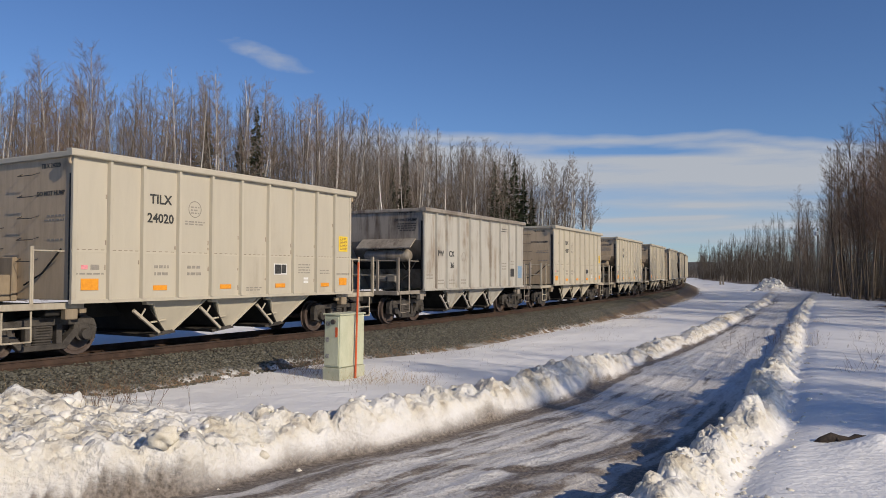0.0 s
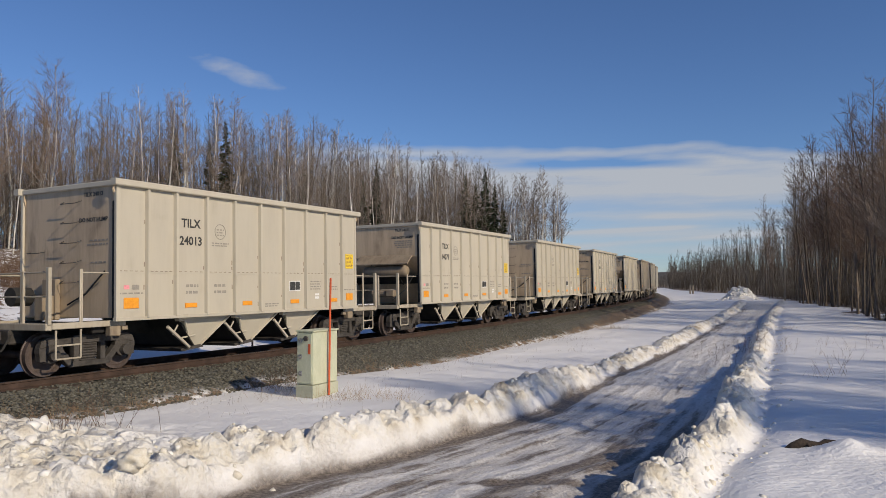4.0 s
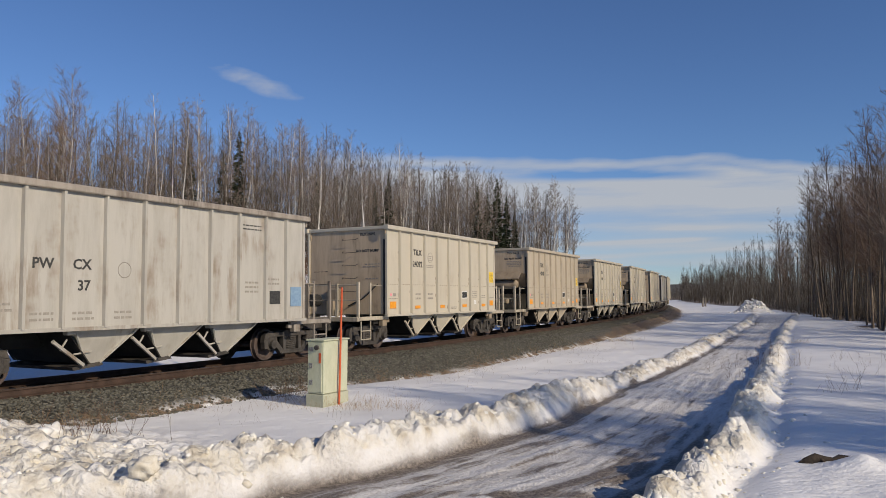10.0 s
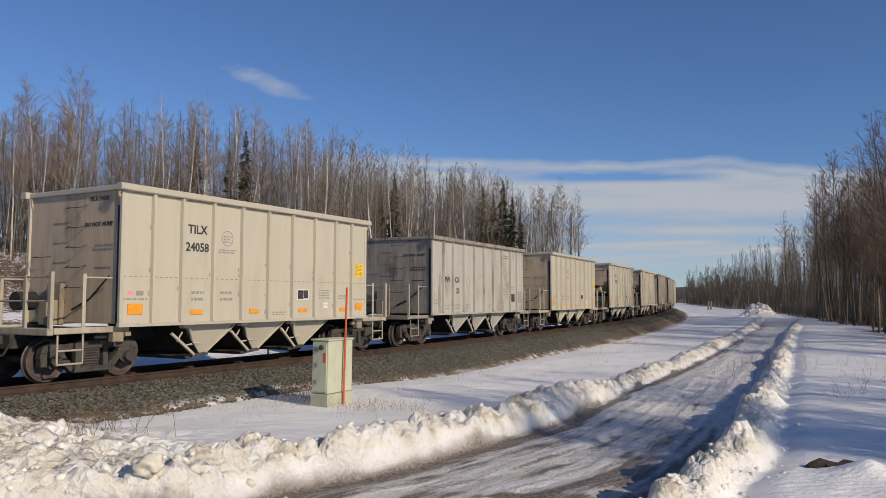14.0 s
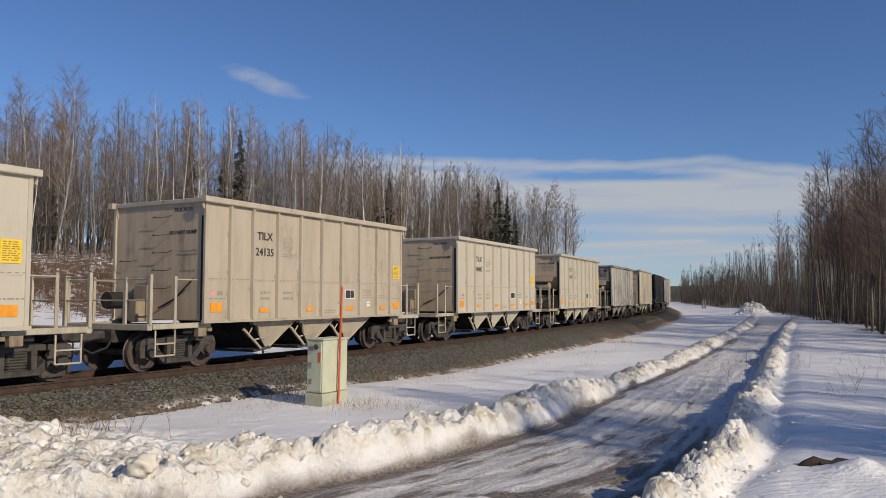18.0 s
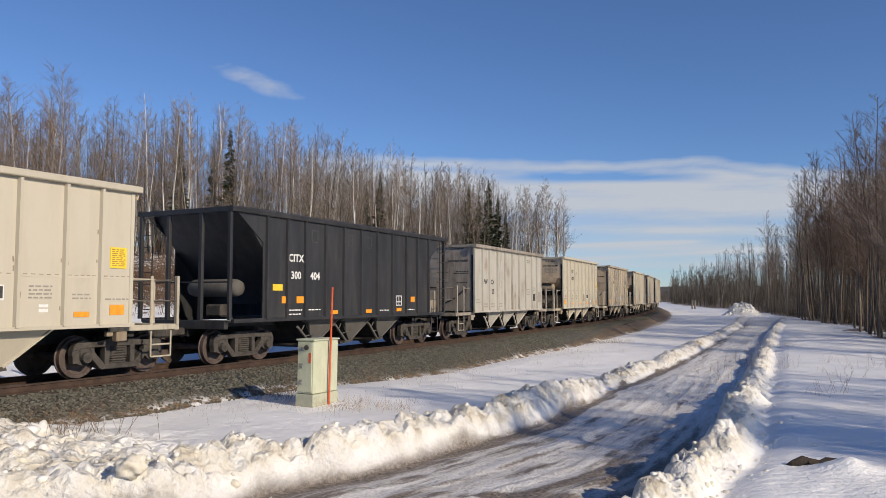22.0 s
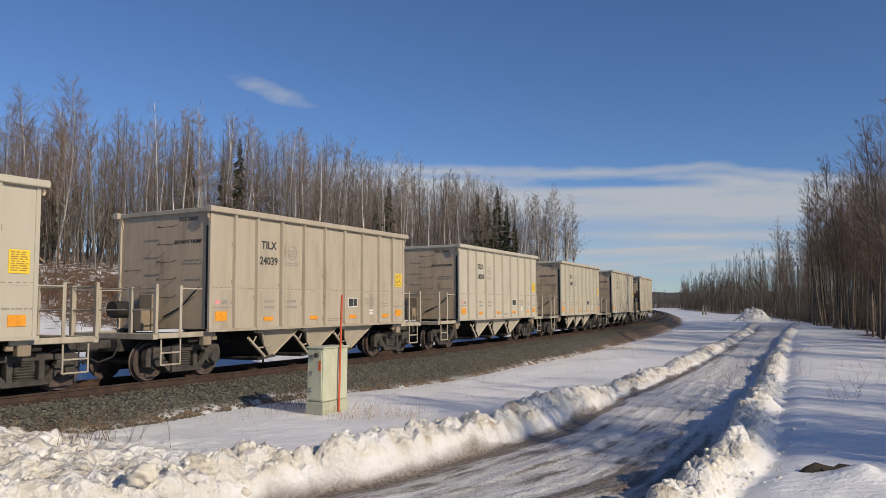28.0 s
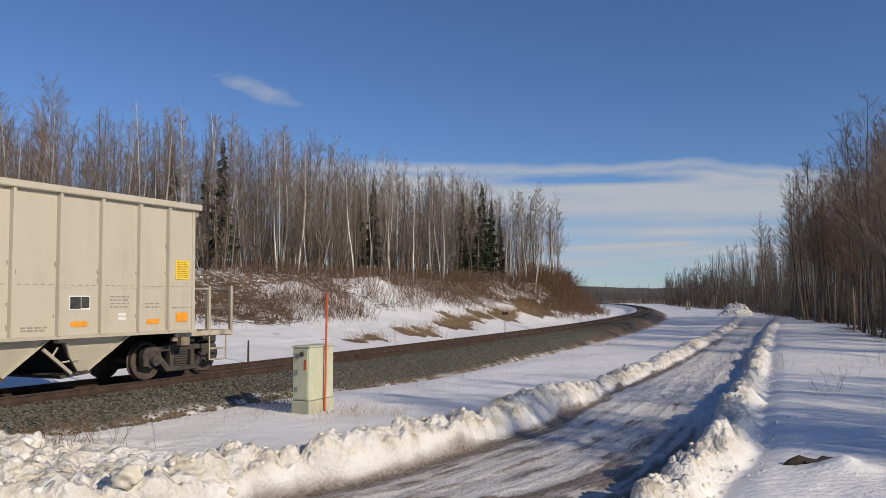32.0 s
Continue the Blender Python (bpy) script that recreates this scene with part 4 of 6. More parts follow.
def tan_car(front):
    car = tagged(new("hopper_car"), "tan ribbed open-top hopper car with orange reflectors on the rails", "freight car", "cars of the train")
    body(car, TAN, TAN_END, TOP, True)
    hoppers(car, TAN)
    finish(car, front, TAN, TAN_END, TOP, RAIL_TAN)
    for n, w, h in ((0.5, 0.40, 0.24), (2.5, 0.38, 0.11), (4.5, 0.36, 0.11), (6.5, 0.38, 0.11), (8.5, 0.36, 0.11), (9.5, 0.36, 0.22)):
        part("reflector", box(px(n) - w / 2, px(n) + w / 2, -W - 0.003, -W + 0.015, 1.40 - (0.03 if h < 0.2 else 0), 1.40 + h - (0.03 if h < 0.2 else 0)), ORANGE, car, "orange reflective patch")
    part("warning_sticker", box(px(9.5) - 0.20, px(9.5) + 0.22, -W - 0.003, -W + 0.015, 2.42, 2.88), YELLOW, car, "yellow sticker with small print")
    bars("small_print", car, px(9.5) - 0.16, px(9.5) + 0.18, 2.83, 9, BROWN, -W - 0.003, 0.044, 4, 0.010)
    part("consolidated_panel", box(px(6.5) - 0.25, px(6.5) + 0.25, -W - 0.003, -W + 0.015, 1.72, 2.02), CHALK, car, "white-framed data plate")
    b = box(px(6.5) - 0.225, px(6.5) + 0.02, -W - 0.007, -W - 0.002, 1.745, 1.995)
    box(px(6.5) + 0.035, px(6.5) + 0.225, -W - 0.007, -W - 0.002, 1.76, 1.995, 0, b)
    part("plate_face", b, INK, car)
    ring = bmesh.new()
    for i in range(20):
        a0, a1 = 2 * math.pi * i / 20, 2 * math.pi * (i + 1) / 20
        rod(ring, (px(3.5) + 0.19 * math.cos(a0), -W + 0.011, 3.28 + 0.19 * math.sin(a0)), (px(3.5) + 0.19 * math.cos(a1), -W + 0.011, 3.28 + 0.19 * math.sin(a1)), 0.009, 4)
    part("round_mark", ring, FAINT, car, "faint round stencilled mark")
    Y = -W + 0.011
    bars("small_print", car, px(3.5) - 0.13, px(3.5) + 0.13, 3.33, 3, FAINT, Y, 0.07, 7)
    bars("small_print", car, px(3.5) - 0.30, px(3.5) + 0.30, 2.98, 2, FAINT, Y, 0.06, 8)
    bars("small_print", car, px(2.5) - 0.16, px(2.5) + 0.24, 1.90, 2, FAINT, Y, 0.16, 9, 0.034)
    bars("small_print", car, px(3.5) - 0.22, px(3.5) + 0.22, 1.90, 2, FAINT, Y, 0.16, 10, 0.034)
    bars("small_print", car, px(5.5) - 0.28, px(5.5) + 0.28, 1.38, 2, FAINT, Y, 0.06, 11)
    bars("small_print", car, px(7.5) - 0.25, px(7.5) + 0.25, 2.00, 4, FAINT, Y, 0.075, 12)
    bars("small_print", car, px(8.5) - 0.22, px(8.5) + 0.22, 1.84, 2, FAINT, Y, 0.08, 13)
    bars("small_print", car, px(0.5) - 0.33, px(0.5) + 0.33, 1.74, 1, FAINT, Y, 0.08, 14)
    bars("small_print", car, px(9.5) - 0.3, px(9.5) + 0.3, 1.74, 1, FAINT, Y, 0.08, 15)
    part("small_sticker", box(px(0.5) - 0.20, px(0.5) - 0.05, Y - 0.004, Y, 1.83, 1.92), PINK, car)
    part("small_sticker", box(px(0.5) + 0.02, px(0.5) + 0.22, Y - 0.004, Y, 1.82, 1.93), FAINT, car)
    c = box(px(7.5) - 0.03, px(7.5) + 0.17, Y - 0.004, Y, 1.48, 1.55)
    box(px(7.5) - 0.03, px(7.5) + 0.17, Y - 0.004, Y, 1.58, 1.64, 0, c)
    part("small_sticker", c, CHALK, car)
    return car


def grey_car(front):
    car = tagged(new("old_hopper_car"), "weathered off-white hopper car streaked with soot and rust on the rails", "freight car", "cars of the train")
    top = 4.16
    body(car, GREY, GREY_END, top, False)
    hoppers(car, GREY)
    finish(car, front, GREY, GREY_END, top, GREY_END)
    Y = -W + 0.011
    for n, h in ((1.11, 1.0), (3.11, 0.45), (5.11, 0.45), (7.11, 0.42), (9.11, 0.85)):
        part("reflector", box(px(n) - 0.05, px(n) + 0.05, -W - 0.002, Y, 1.27, 1.27 + h), ORANGE, car, "narrow orange stripe")
    part("end_sign", box(px(PANELS - 0.5) - 0.22, px(PANELS - 0.5) + 0.24, -W - 0.003, Y, 1.55, 2.10), BLUE, car, "grey-blue square sign")
    part("data_plate", box(px(PANELS - 1.5) - 0.22, px(PANELS - 1.5) + 0.2, -W - 0.003, Y, 1.62, 1.98), INK, car, "dark data plate")
    bars("maker_mark", car, px(PANELS - 2.85), px(PANELS - 2.15), 3.72, 2, INK, Y, 0.10, 21)
    for n, z, rows in ((1.5, 1.50, 2), (2.5, 1.50, 2), (3.5, 1.50, 2), (PANELS - 2.5, 2.2, 3), (PANELS - 1.6, 2.3, 2), (0.5, 1.7, 2)):
        bars("small_print", car, px(n) - 0.25, px(n) + 0.25, z, rows, FAINT, Y, 0.12, int(n * 10), 0.026)
    ring = bmesh.new()
    for i in range(16):
        a0, a1 = 2 * math.pi * i / 16, 2 * math.pi * (i + 1) / 16
        rod(ring, (px(3.5) + 0.17 * math.cos(a0), Y, 2.42 + 0.17 * math.sin(a0)), (px(3.5) + 0.17 * math.cos(a1), Y, 2.42 + 0.17 * math.sin(a1)), 0.009, 4)
    part("round_mark", ring, FAINT, car, "faint round stencilled mark")
    return car


def black_car():
    car = tagged(new("black_hopper_car"), "black hopper car with open frame ends and white lettering", "freight car", "cars of the train")
    top, ext = 4.20, 1.35
    for y in (-1, 1):
        pts = ((-HB - 0.15, SILL), (HB + 0.15, SILL), (HB + 0.15, 3.3), (HB + ext - 0.1, top - 0.1), (-HB - ext + 0.1, top - 0.1), (-HB - 0.15, 3.3))
        part("side_sheet", slab(pts, "y", y * (W - 0.04), y * (W - 0.012)), BLACK, car)
        for n in range(0, 11):
            x = px(n)
            part("rib", slab(((x - 0.06, y * (W - 0.015)), (x - 0.035, y * (W + 0.055)), (x + 0.035, y * (W + 0.055)), (x + 0.06, y * (W - 0.015))), "z", SILL - 0.01, top - 0.12), BLACK, car)
        part("top_chord", slab(((y * (W - 0.06), top - 0.15), (y * (W + 0.06), top - 0.15), (y * (W + 0.085), top - 0.05), (y * (W + 0.05), top), (y * (W - 0.06), top)), "x", -HB - ext - 0.1, HB + ext + 0.1), BLACK, car)
        part("side_sill", box(-HB - 1.3, HB + 1.3, *sorted((y * (W - 0.08), y * (W + 0.03))), SILL - 0.09, SILL + 0.02, 0.01), BLACK, car)
        for sx in (-1, 1):
            part("corner_post", box(*sorted((sx * (HB + ext), sx * (HB + ext + 0.1))), *sorted((y * (W - 0.1), y * W)), SILL, top - 0.1, 0.01), BLACK, car)
            if (sx, y) == (-1, -1):
                continue
            bm = bmesh.new()
            for i in range(8):
                rod(bm, (sx * (HB + ext + 0.02), y * W, 1.45 + i * 0.35), (sx * (HB + ext - 0.38), y * W, 1.45 + i * 0.35), 0.014, 5)
            rod(bm, (sx * (HB + ext - 0.38), y * W, SILL), (sx * (HB + ext - 0.38), y * W, top - 0.15), 0.022, 5)
            part("ladder", bm, BLACK, car)
            part("stirrup_step", rods(((sx * (HB + 0.6), y * 1.5, 1.1), (sx * (HB + 0.6), y * 1.5, 0.45), (sx * (HB + 1.1), y * 1.5, 0.45), (sx * (HB + 1.1), y * 1.5, 1.1)), r=0.02), BLACK, car)
    for sx in (-1, 1):
        X = lambda d: sx * (HB + d)
        part("end_sheet", slab(((X(1.0), top - 0.1), (X(0.96), top - 0.1), (X(-1.3), 1.6), (X(-1.26), 1.6)), "y", -W + 0.05, W - 0.05), BLACK, car, "steeply sloping end sheet")
        part("end_chord", box(*sorted((X(ext - 0.02), X(ext + 0.1))), -W, W, top - 0.16, top - 0.02, 0.01), BLACK, car)
        for y in (-0.6, 0.6):
            part("end_post", box(*sorted((X(ext - 0.02), X(ext + 0.08))), y - 0.06, y + 0.06, 1.15, top - 0.1, 0.01), BLACK, car)
        part("end_platform", box(*sorted((X(-0.6), X(1.42))), -1.45, 1.45, 1.02, 1.12, 0.01), DARK, car)
        part("end_sill", box(*sorted((X(1.28), X(1.44))), -1.5, 1.5, 0.95, 1.18, 0.01), BLACK, car)
        part("end_rail", rods(((X(1.1), -1.46, 2.2), (X(1.1), 1.46, 2.2)), r=0.02), BLACK, car)
        tank = lathe(((0.02, -0.9), (0.2, -0.88), (0.25, -0.75), (0.25, 0.75), (0.2, 0.88), (0.02, 0.9)), 18)
        tk = part("air_tank", tank, DUST_BLACK, car, "", True)
        tk.location = (X(0.3), -0.1, 2.05)
        part("brake_valve", box(*sorted((X(0.1), X(0.5))), -0.5, 0.1, 1.25, 1.6, 0.05), STEEL, car)
        cp = box(*sorted((X(1.40), X(1.95))), -0.10, 0.10, 0.78, 0.98, 0.03)
        box(*sorted((X(1.85), X(2.19))), -0.17, 0.14, 0.74, 1.04, 0.05, cp)
        part("coupler", cp, STEEL, car)
    hoppers(car, DUST_BLACK)
    part("center_sill", box(-HB - 1.4, HB + 1.4, -0.19, 0.19, 0.74, 1.10, 0.02), DARK, car)
    for x in (-4.87, 4.87):
        truck(car, x)
    Y = -W + 0.011
    for n, z, w, h in ((0.9, 1.62, 0.26, 0.2), (1.75, 1.62, 0.36, 0.2), (3.5, 1.27, 0.40, 0.12), (5.5, 1.27, 0.34, 0.12), (7.5, 1.30, 0.34, 0.12), (8.6, 1.62, 0.3, 0.2)):
        part("reflector", box(px(n) - w / 2, px(n) + w / 2, -W - 0.003, Y, z, z + h), ORANGE, car, "orange reflective patch")
    fr = bmesh.new()
    for a in ((-0.2, -0.17, 1.5, 1.86), (0.17, 0.2, 1.5, 1.86), (-0.2, 0.2, 1.5, 1.53), (-0.2, 0.2, 1.83, 1.86), (-0.015, 0.015, 1.5, 1.86), (-0.2, 0.2, 1.62, 1.65)):
        box(px(7.5) + a[0], px(7.5) + a[1], Y - 0.004, Y, a[2], a[3], 0, fr)
    part("data_plate", fr, CHALK, car, "white outlined data plate")
    for n, w in ((2.5, 0.17), (4.4, 0.13), (5.5, 0.2)):
        g = bmesh.new()
        for a in ((-w, -w + 0.014, 3.45, 3.82), (w - 0.05, w - 0.036, 3.5, 3.80), (-w, w * 0.6, 3.45, 3.464), (-w * 0.7, w, 3.80, 3.814)):
            box(px(n) + a[0], px(n) + a[1], Y - 0.003, Y, a[2], a[3], 0, g)
        part("painted_out_mark", g, DUST_BLACK, car, "faint painted-out square")
    part("warning_sticker", box(px(0.55) - 0.22, px(0.55) + 0.2, -W - 0.003, Y, 1.98, 2.16), YELLOW, car, "yellow sticker")
    for n, z, rows in ((1.5, 1.42, 2), (2.5, 1.42, 1), (6.5, 1.35, 1), (8.5, 1.35, 1)):
        bars("small_print", car, px(n) - 0.3, px(n) + 0.3, z, rows, CHALK, Y, 0.12, int(n * 7))
    return car


# the train, from its first car in view to its last: kind, which end leads, number
TRAIN = ["tA", "tA24020", "gB36", "tA24087", "tB24028", "tB24035", "tA24013", "tB24071", "tA", "tA24074", "tB24016", "tA24003", "tA24034", "gB37", "tA24092", "tB24018", "tB24054", "tB24100",
         "tA24058", "gA33", "tA", "tB24049", "tB24084", "tA24135", "tA24043", "tB24144", "gB21", "tA24129", "k300 404", "gA25", "tB24029", "tA24066", "tB24127", "tA", "tA24141", "tA24039", "tA24050",
         "tA24007", "tA24081", "tB24124"]
CARS = []


def build_train():
    proto, wanted = {}, {("CITX", 0.31), ("300", 0.31), ("404", 0.31), ("PW", 0.30), ("CX", 0.30), ("TILX", 0.295), ("DO NOT HUMP", 0.135)}
    for code in TRAIN:
        if code[2:] and code[0] != "k":
            wanted |= {(code[2:], 0.295 if code[0] == "t" else 0.30), (("TILX " if code[0] == "t" else "PWCX ") + code[2:], 0.135)}
    words = lettering(sorted(wanted))
    def written(text, size):
        return words[text, size]
    def write(car, name, text, size, x, z, mat):
        me = written(text, size)
        if not me.materials:
            me.materials.append(mat)
        o = new(name, me)
        o.parent, o.location = car, (x, -W + 0.007, z)
    for code in TRAIN:
        key = code[:2] if code[0] != "k" else "k"
        if key not in proto:
            proto[key] = tan_car(key[1]) if key[0] == "t" else grey_car(key[1]) if key[0] == "g" else black_car()
            car, fresh = proto[key], True
        else:
            car, fresh = None, False
        CARS.append((code, key))
    made = []
    used = set()
    for code, key in CARS:
        if key in used:
            made.append(copy_thing(proto[key], Matrix()))
        else:
            used.add(key)
            made.append(proto[key])
    for (code, key), car in zip(CARS, made):
        if key == "k":
            write(car, "reporting_mark", "CITX", 0.31, px(1.5), 2.92, CHALK)
            write(car, "car_number", "300", 0.31, px(1.5), 2.42, CHALK)
            write(car, "car_number", "404", 0.31, px(2.5), 2.42, CHALK)
        elif key[0] == "g":
            write(car, "reporting_mark", "PW", 0.30, px(1.5), 2.50, INK)
            write(car, "reporting_mark", "CX", 0.30, px(2.45), 2.50, INK)
            write(car, "car_number", code[2:], 0.30, px(2.5), 2.06, INK)
        elif code[2:]:
            write(car, "reporting_mark", "TILX", 0.295, px(2.5), 3.42, INK)
            write(car, "car_number", code[2:], 0.295, px(2.5), 2.99, INK)
        if key != "k":
            for text, z in (("DO NOT HUMP", 3.42 if key[1] == "A" else 3.72), (("TILX " if key[0] == "t" else "PWCX ") + code[2:], 4.0)):
                if code[2:]:
                    me = written(text, 0.135)
                    if not me.materials:
                        me.materials.append(INK)
                    o = new("end_lettering", me)
                    o.parent = car
                    o.matrix_basis = Matrix.Translation((-HB + 0.076, -0.86, z)) @ Matrix.Rotation(radians(-90), 4, "Z")
        if key[0] == "g" and code[2:] in ("33", "25", "37"):
            for o in list(car.children):
                if o.name.startswith("reflector"):
                    bpy.data.objects.remove(o)
                elif o.name.startswith("end_sign") and code[2:] != "37":
                    o.material_slots[0].link = "OBJECT"
                    o.material_slots[0].material = FAINT
                    tagged(o, "dark grey square sign")
        if code[2:] in ("24003", "24066", "24039", "24018", "24135"):
            for o in car.children_recursive:
                if o.data and o.data.materials and o.data.materials[0] is TAN:
                    o.material_slots[0].link = "OBJECT"
                    o.material_slots[0].material = TAN_DUSTY
            tagged(car, "dusty brownish-tan hopper car with orange reflectors on the rails")
        if code == "tB24016":
            decal("painted_patch", car, px(0.95), px(1.55), 1.45, 2.22, GREEN, -W + 0.007, "green painted-out patch")
            tagged(car, "tan hopper car with a green painted patch on the rails")
        if code == "tB24029":
            part("soot_mark", rod(bmesh.new(), (px(5.55), -W + 0.013, 1.78), (px(5.55), -W + 0.007, 1.78), 0.25, 14), GRIME, car, "round sooty smudge")
        if code == "tA24066":
            bm = bmesh.new()
            rnd = random.Random(6)
            for i in range(16):
                x = px(4.3) + i * 0.11
                rod(bm, (x, -W + 0.009, 1.62 + rnd.uniform(-0.1, 0.1)), (x + rnd.uniform(-0.1, 0.16), -W + 0.009, 1.85 + rnd.uniform(-0.1, 0.1)), 0.014, 4)
            part("sprayed_scrawl", bm, SPRAY, car, "pale blue sprayed scrawl")
    return made


CARS_MADE = build_train()


# ---- trees ----
class Twigs:
    """Collects thin tapered tubes in one mesh."""
    def __init__(self):
        self.v, self.f = [], []

    def ribbon(self, a, b, r0, r1):
        """The thinnest twigs: one narrow blade."""
        d = b - a
        u = d.cross(Vector((d.y + 0.3, d.z - 0.2, d.x + 0.1))).normalized()
        k = len(self.v)
        self.v += [tuple(a - u * r0), tuple(a + u * r0), tuple(b + u * r1), tuple(b - u * r1)]
        self.f.append((k, k + 1, k + 2, k + 3))

    def tube(self, pts, r0, r1, sides=3):
        n, base = len(pts), len(self.v)
        for i, p in enumerate(pts):
            a, b = pts[max(0, i - 1)], pts[min(n - 1, i + 1)]
            d = (b - a).normalized()
            u = d.orthogonal().normalized()
            w = d.cross(u)
            r = r0 + (r1 - r0) * i / (n - 1)
            for k in range(sides):
                t = 2 * math.pi * k / sides
                self.v.append(tuple(p + u * (r * math.cos(t)) + w * (r * math.sin(t))))
        for i in range(n - 1):
            for k in range(sides):
                j = (k + 1) % sides
                self.f.append((base + i * sides + k, base + i * sides + j, base + (i + 1) * sides + j, base + (i + 1) * sides + k))


def rising(az, up):
    """Unit vectors that rise at a slope, by azimuth."""
    v = np.stack([np.cos(az), np.sin(az), up], -1)
    return v / np.linalg.norm(v, axis=-1, keepdims=True)


class Stems:
    """Many straight stems and blades in one mesh, from arrays of their ends."""
    def __init__(self):
        self.v, self.q, self.n = [], [], 0

    def frame_of(self, a, b):
        d = b - a
        u = np.cross(d, np.stack([d[:, 1] + 0.3, d[:, 2] - 0.2, d[:, 0] + 0.1], 1))
        u /= np.linalg.norm(u, axis=1, keepdims=True) + 1e-9
        w = np.cross(d, u)
        return u, w / (np.linalg.norm(w, axis=1, keepdims=True) + 1e-9)

    def flat(self, a, b, r0, r1):
        a, b = np.reshape(a, (-1, 3)), np.reshape(b, (-1, 3))
        one = np.ones(len(a))
        return a, b, (np.ravel(r0) * one)[:, None], (np.ravel(r1) * one)[:, None]

    def add(self, rings, quads):
        k, n = rings.shape[1], len(rings)
        self.v.append(rings.reshape(-1, 3))
        self.q.append((self.n + np.arange(n)[:, None, None] * k + np.array(quads)[None]).reshape(-1, 4))
        self.n += n * k

    def blades(self, a, b, r0, r1):
        a, b, r0, r1 = self.flat(a, b, r0, r1)
        u, _ = self.frame_of(a, b)
        self.add(np.stack([a - u * r0, a + u * r0, b + u * r1, b - u * r1], 1), [(0, 1, 2, 3)])

    def prisms(self, a, b, r0, r1):
        a, b, r0, r1 = self.flat(a, b, r0, r1)
        u, w = self.frame_of(a, b)
        ring = [u * math.cos(t) + w * math.sin(t) for t in (0, 2.0944, 4.1888)]
        self.add(np.stack([a + k * r0 for k in ring] + [b + k * r1 for k in ring], 1), [(0, 1, 4, 3), (1, 2, 5, 4), (2, 0, 3, 5)])

    def mesh(self, name, mat):
        v, q = np.concatenate(self.v).astype(np.float32), np.concatenate(self.q).astype(np.int32)
        me = bpy.data.meshes.new(name)
        me.vertices.add(len(v))
        me.vertices.foreach_set("co", v.ravel())
        me.loops.add(q.size)
        me.loops.foreach_set("vertex_index", q.ravel())
        me.polygons.add(len(q))
        me.polygons.foreach_set("loop_start", np.arange(0, q.size, 4, dtype=np.int32))
        me.update(calc_edges=True)
        me.validate()
        me.materials.append(mat)
        return new(name, me)


def bare_tree(seed, height, limbs, twigs, bark, twig_mat, start=0.35, spread=0.30, up=(0.7, 1.9), wave=0.05, label="tall bare tree with fine grey-brown twigs in snow"):
    """A leafless tree: tapered, bent trunk, limbs that start outwards and curve up, and fine twigs that thin out to the top."""
    rnd = random.Random(seed)
    tree = tagged(new("bare_tree"), label, "tree", "trees of the wood")
    T, C = Twigs(), Twigs()
    lean = Vector((rnd.gauss(0, 0.07), rnd.gauss(0, 0.07), 1))
    pts, p, N = [], Vector((0, 0, -0.3)), 11
    for i in range(N + 1):
        pts.append(p.copy())
        lean = lean + Vector((rnd.uniform(-wave, wave), rnd.uniform(-wave, wave), 0)) - Vector((lean.x, lean.y, 0)) * 0.12
        p = p + lean * (height / N)
    r0 = height * rnd.uniform(0.0058, 0.0085)
    T.tube(pts, r0, 0.010, 6)
    def on_trunk(f):
        k = min(N - 1, int(f * N))
        return pts[k].lerp(pts[k + 1], f * N - k)
    for i in range(limbs):
        f = start + (0.985 - start) * ((i + rnd.random()) / limbs) ** 0.9
        base, az = on_trunk(f), rnd.uniform(0, 2 * math.pi)
        L = height * spread * (1.06 - f) ** 0.8 * rnd.uniform(0.35, 1.2) + 0.2
        rise = rnd.uniform(*up)
        d = Vector((math.cos(az), math.sin(az), rise * 0.7)).normalized()
        az2 = az + rnd.uniform(-0.4, 0.4)
        e = Vector((math.cos(az2), math.sin(az2), rise * 1.7)).normalized()
        q1 = base + d * L * 0.45
        q2 = q1 + e * L * 0.6
        (T if L > height * 0.13 else C).tube([base, q1, q2], r0 * 0.20 * (1.15 - f) + 0.004, 0.003)
        for j in range(max(3, int(twigs * L / (height * spread * 0.45)))):
            g = rnd.uniform(0.15, 1.0)
            b2 = base.lerp(q1, g * 2) if g < 0.5 else q1.lerp(q2, g * 2 - 1)
            a2 = az + rnd.uniform(-1.6, 1.6)
            l2 = L * rnd.uniform(0.18, 0.42) + 0.08
            d2 = Vector((math.cos(a2), math.sin(a2), rnd.uniform(0.2, 1.7))).normalized()
            t2 = b2 + d2 * l2
            C.ribbon(b2, t2, 0.0062, 0.0034)
            for k in range(4):
                b3 = b2.lerp(t2, rnd.uniform(0.2, 1.0))
                d3 = (d2 + Vector((rnd.uniform(-0.9, 0.9), rnd.uniform(-0.9, 0.9), rnd.uniform(-0.2, 0.8)))).normalized()
                C.ribbon(b3, b3 + d3 * l2 * rnd.uniform(0.4, 0.9), 0.0044, 0.0024)
    arrays("trunk", T.v, T.f, bark, tree, True)
    arrays("crown", C.v, C.f, twig_mat, tree)
    return tree


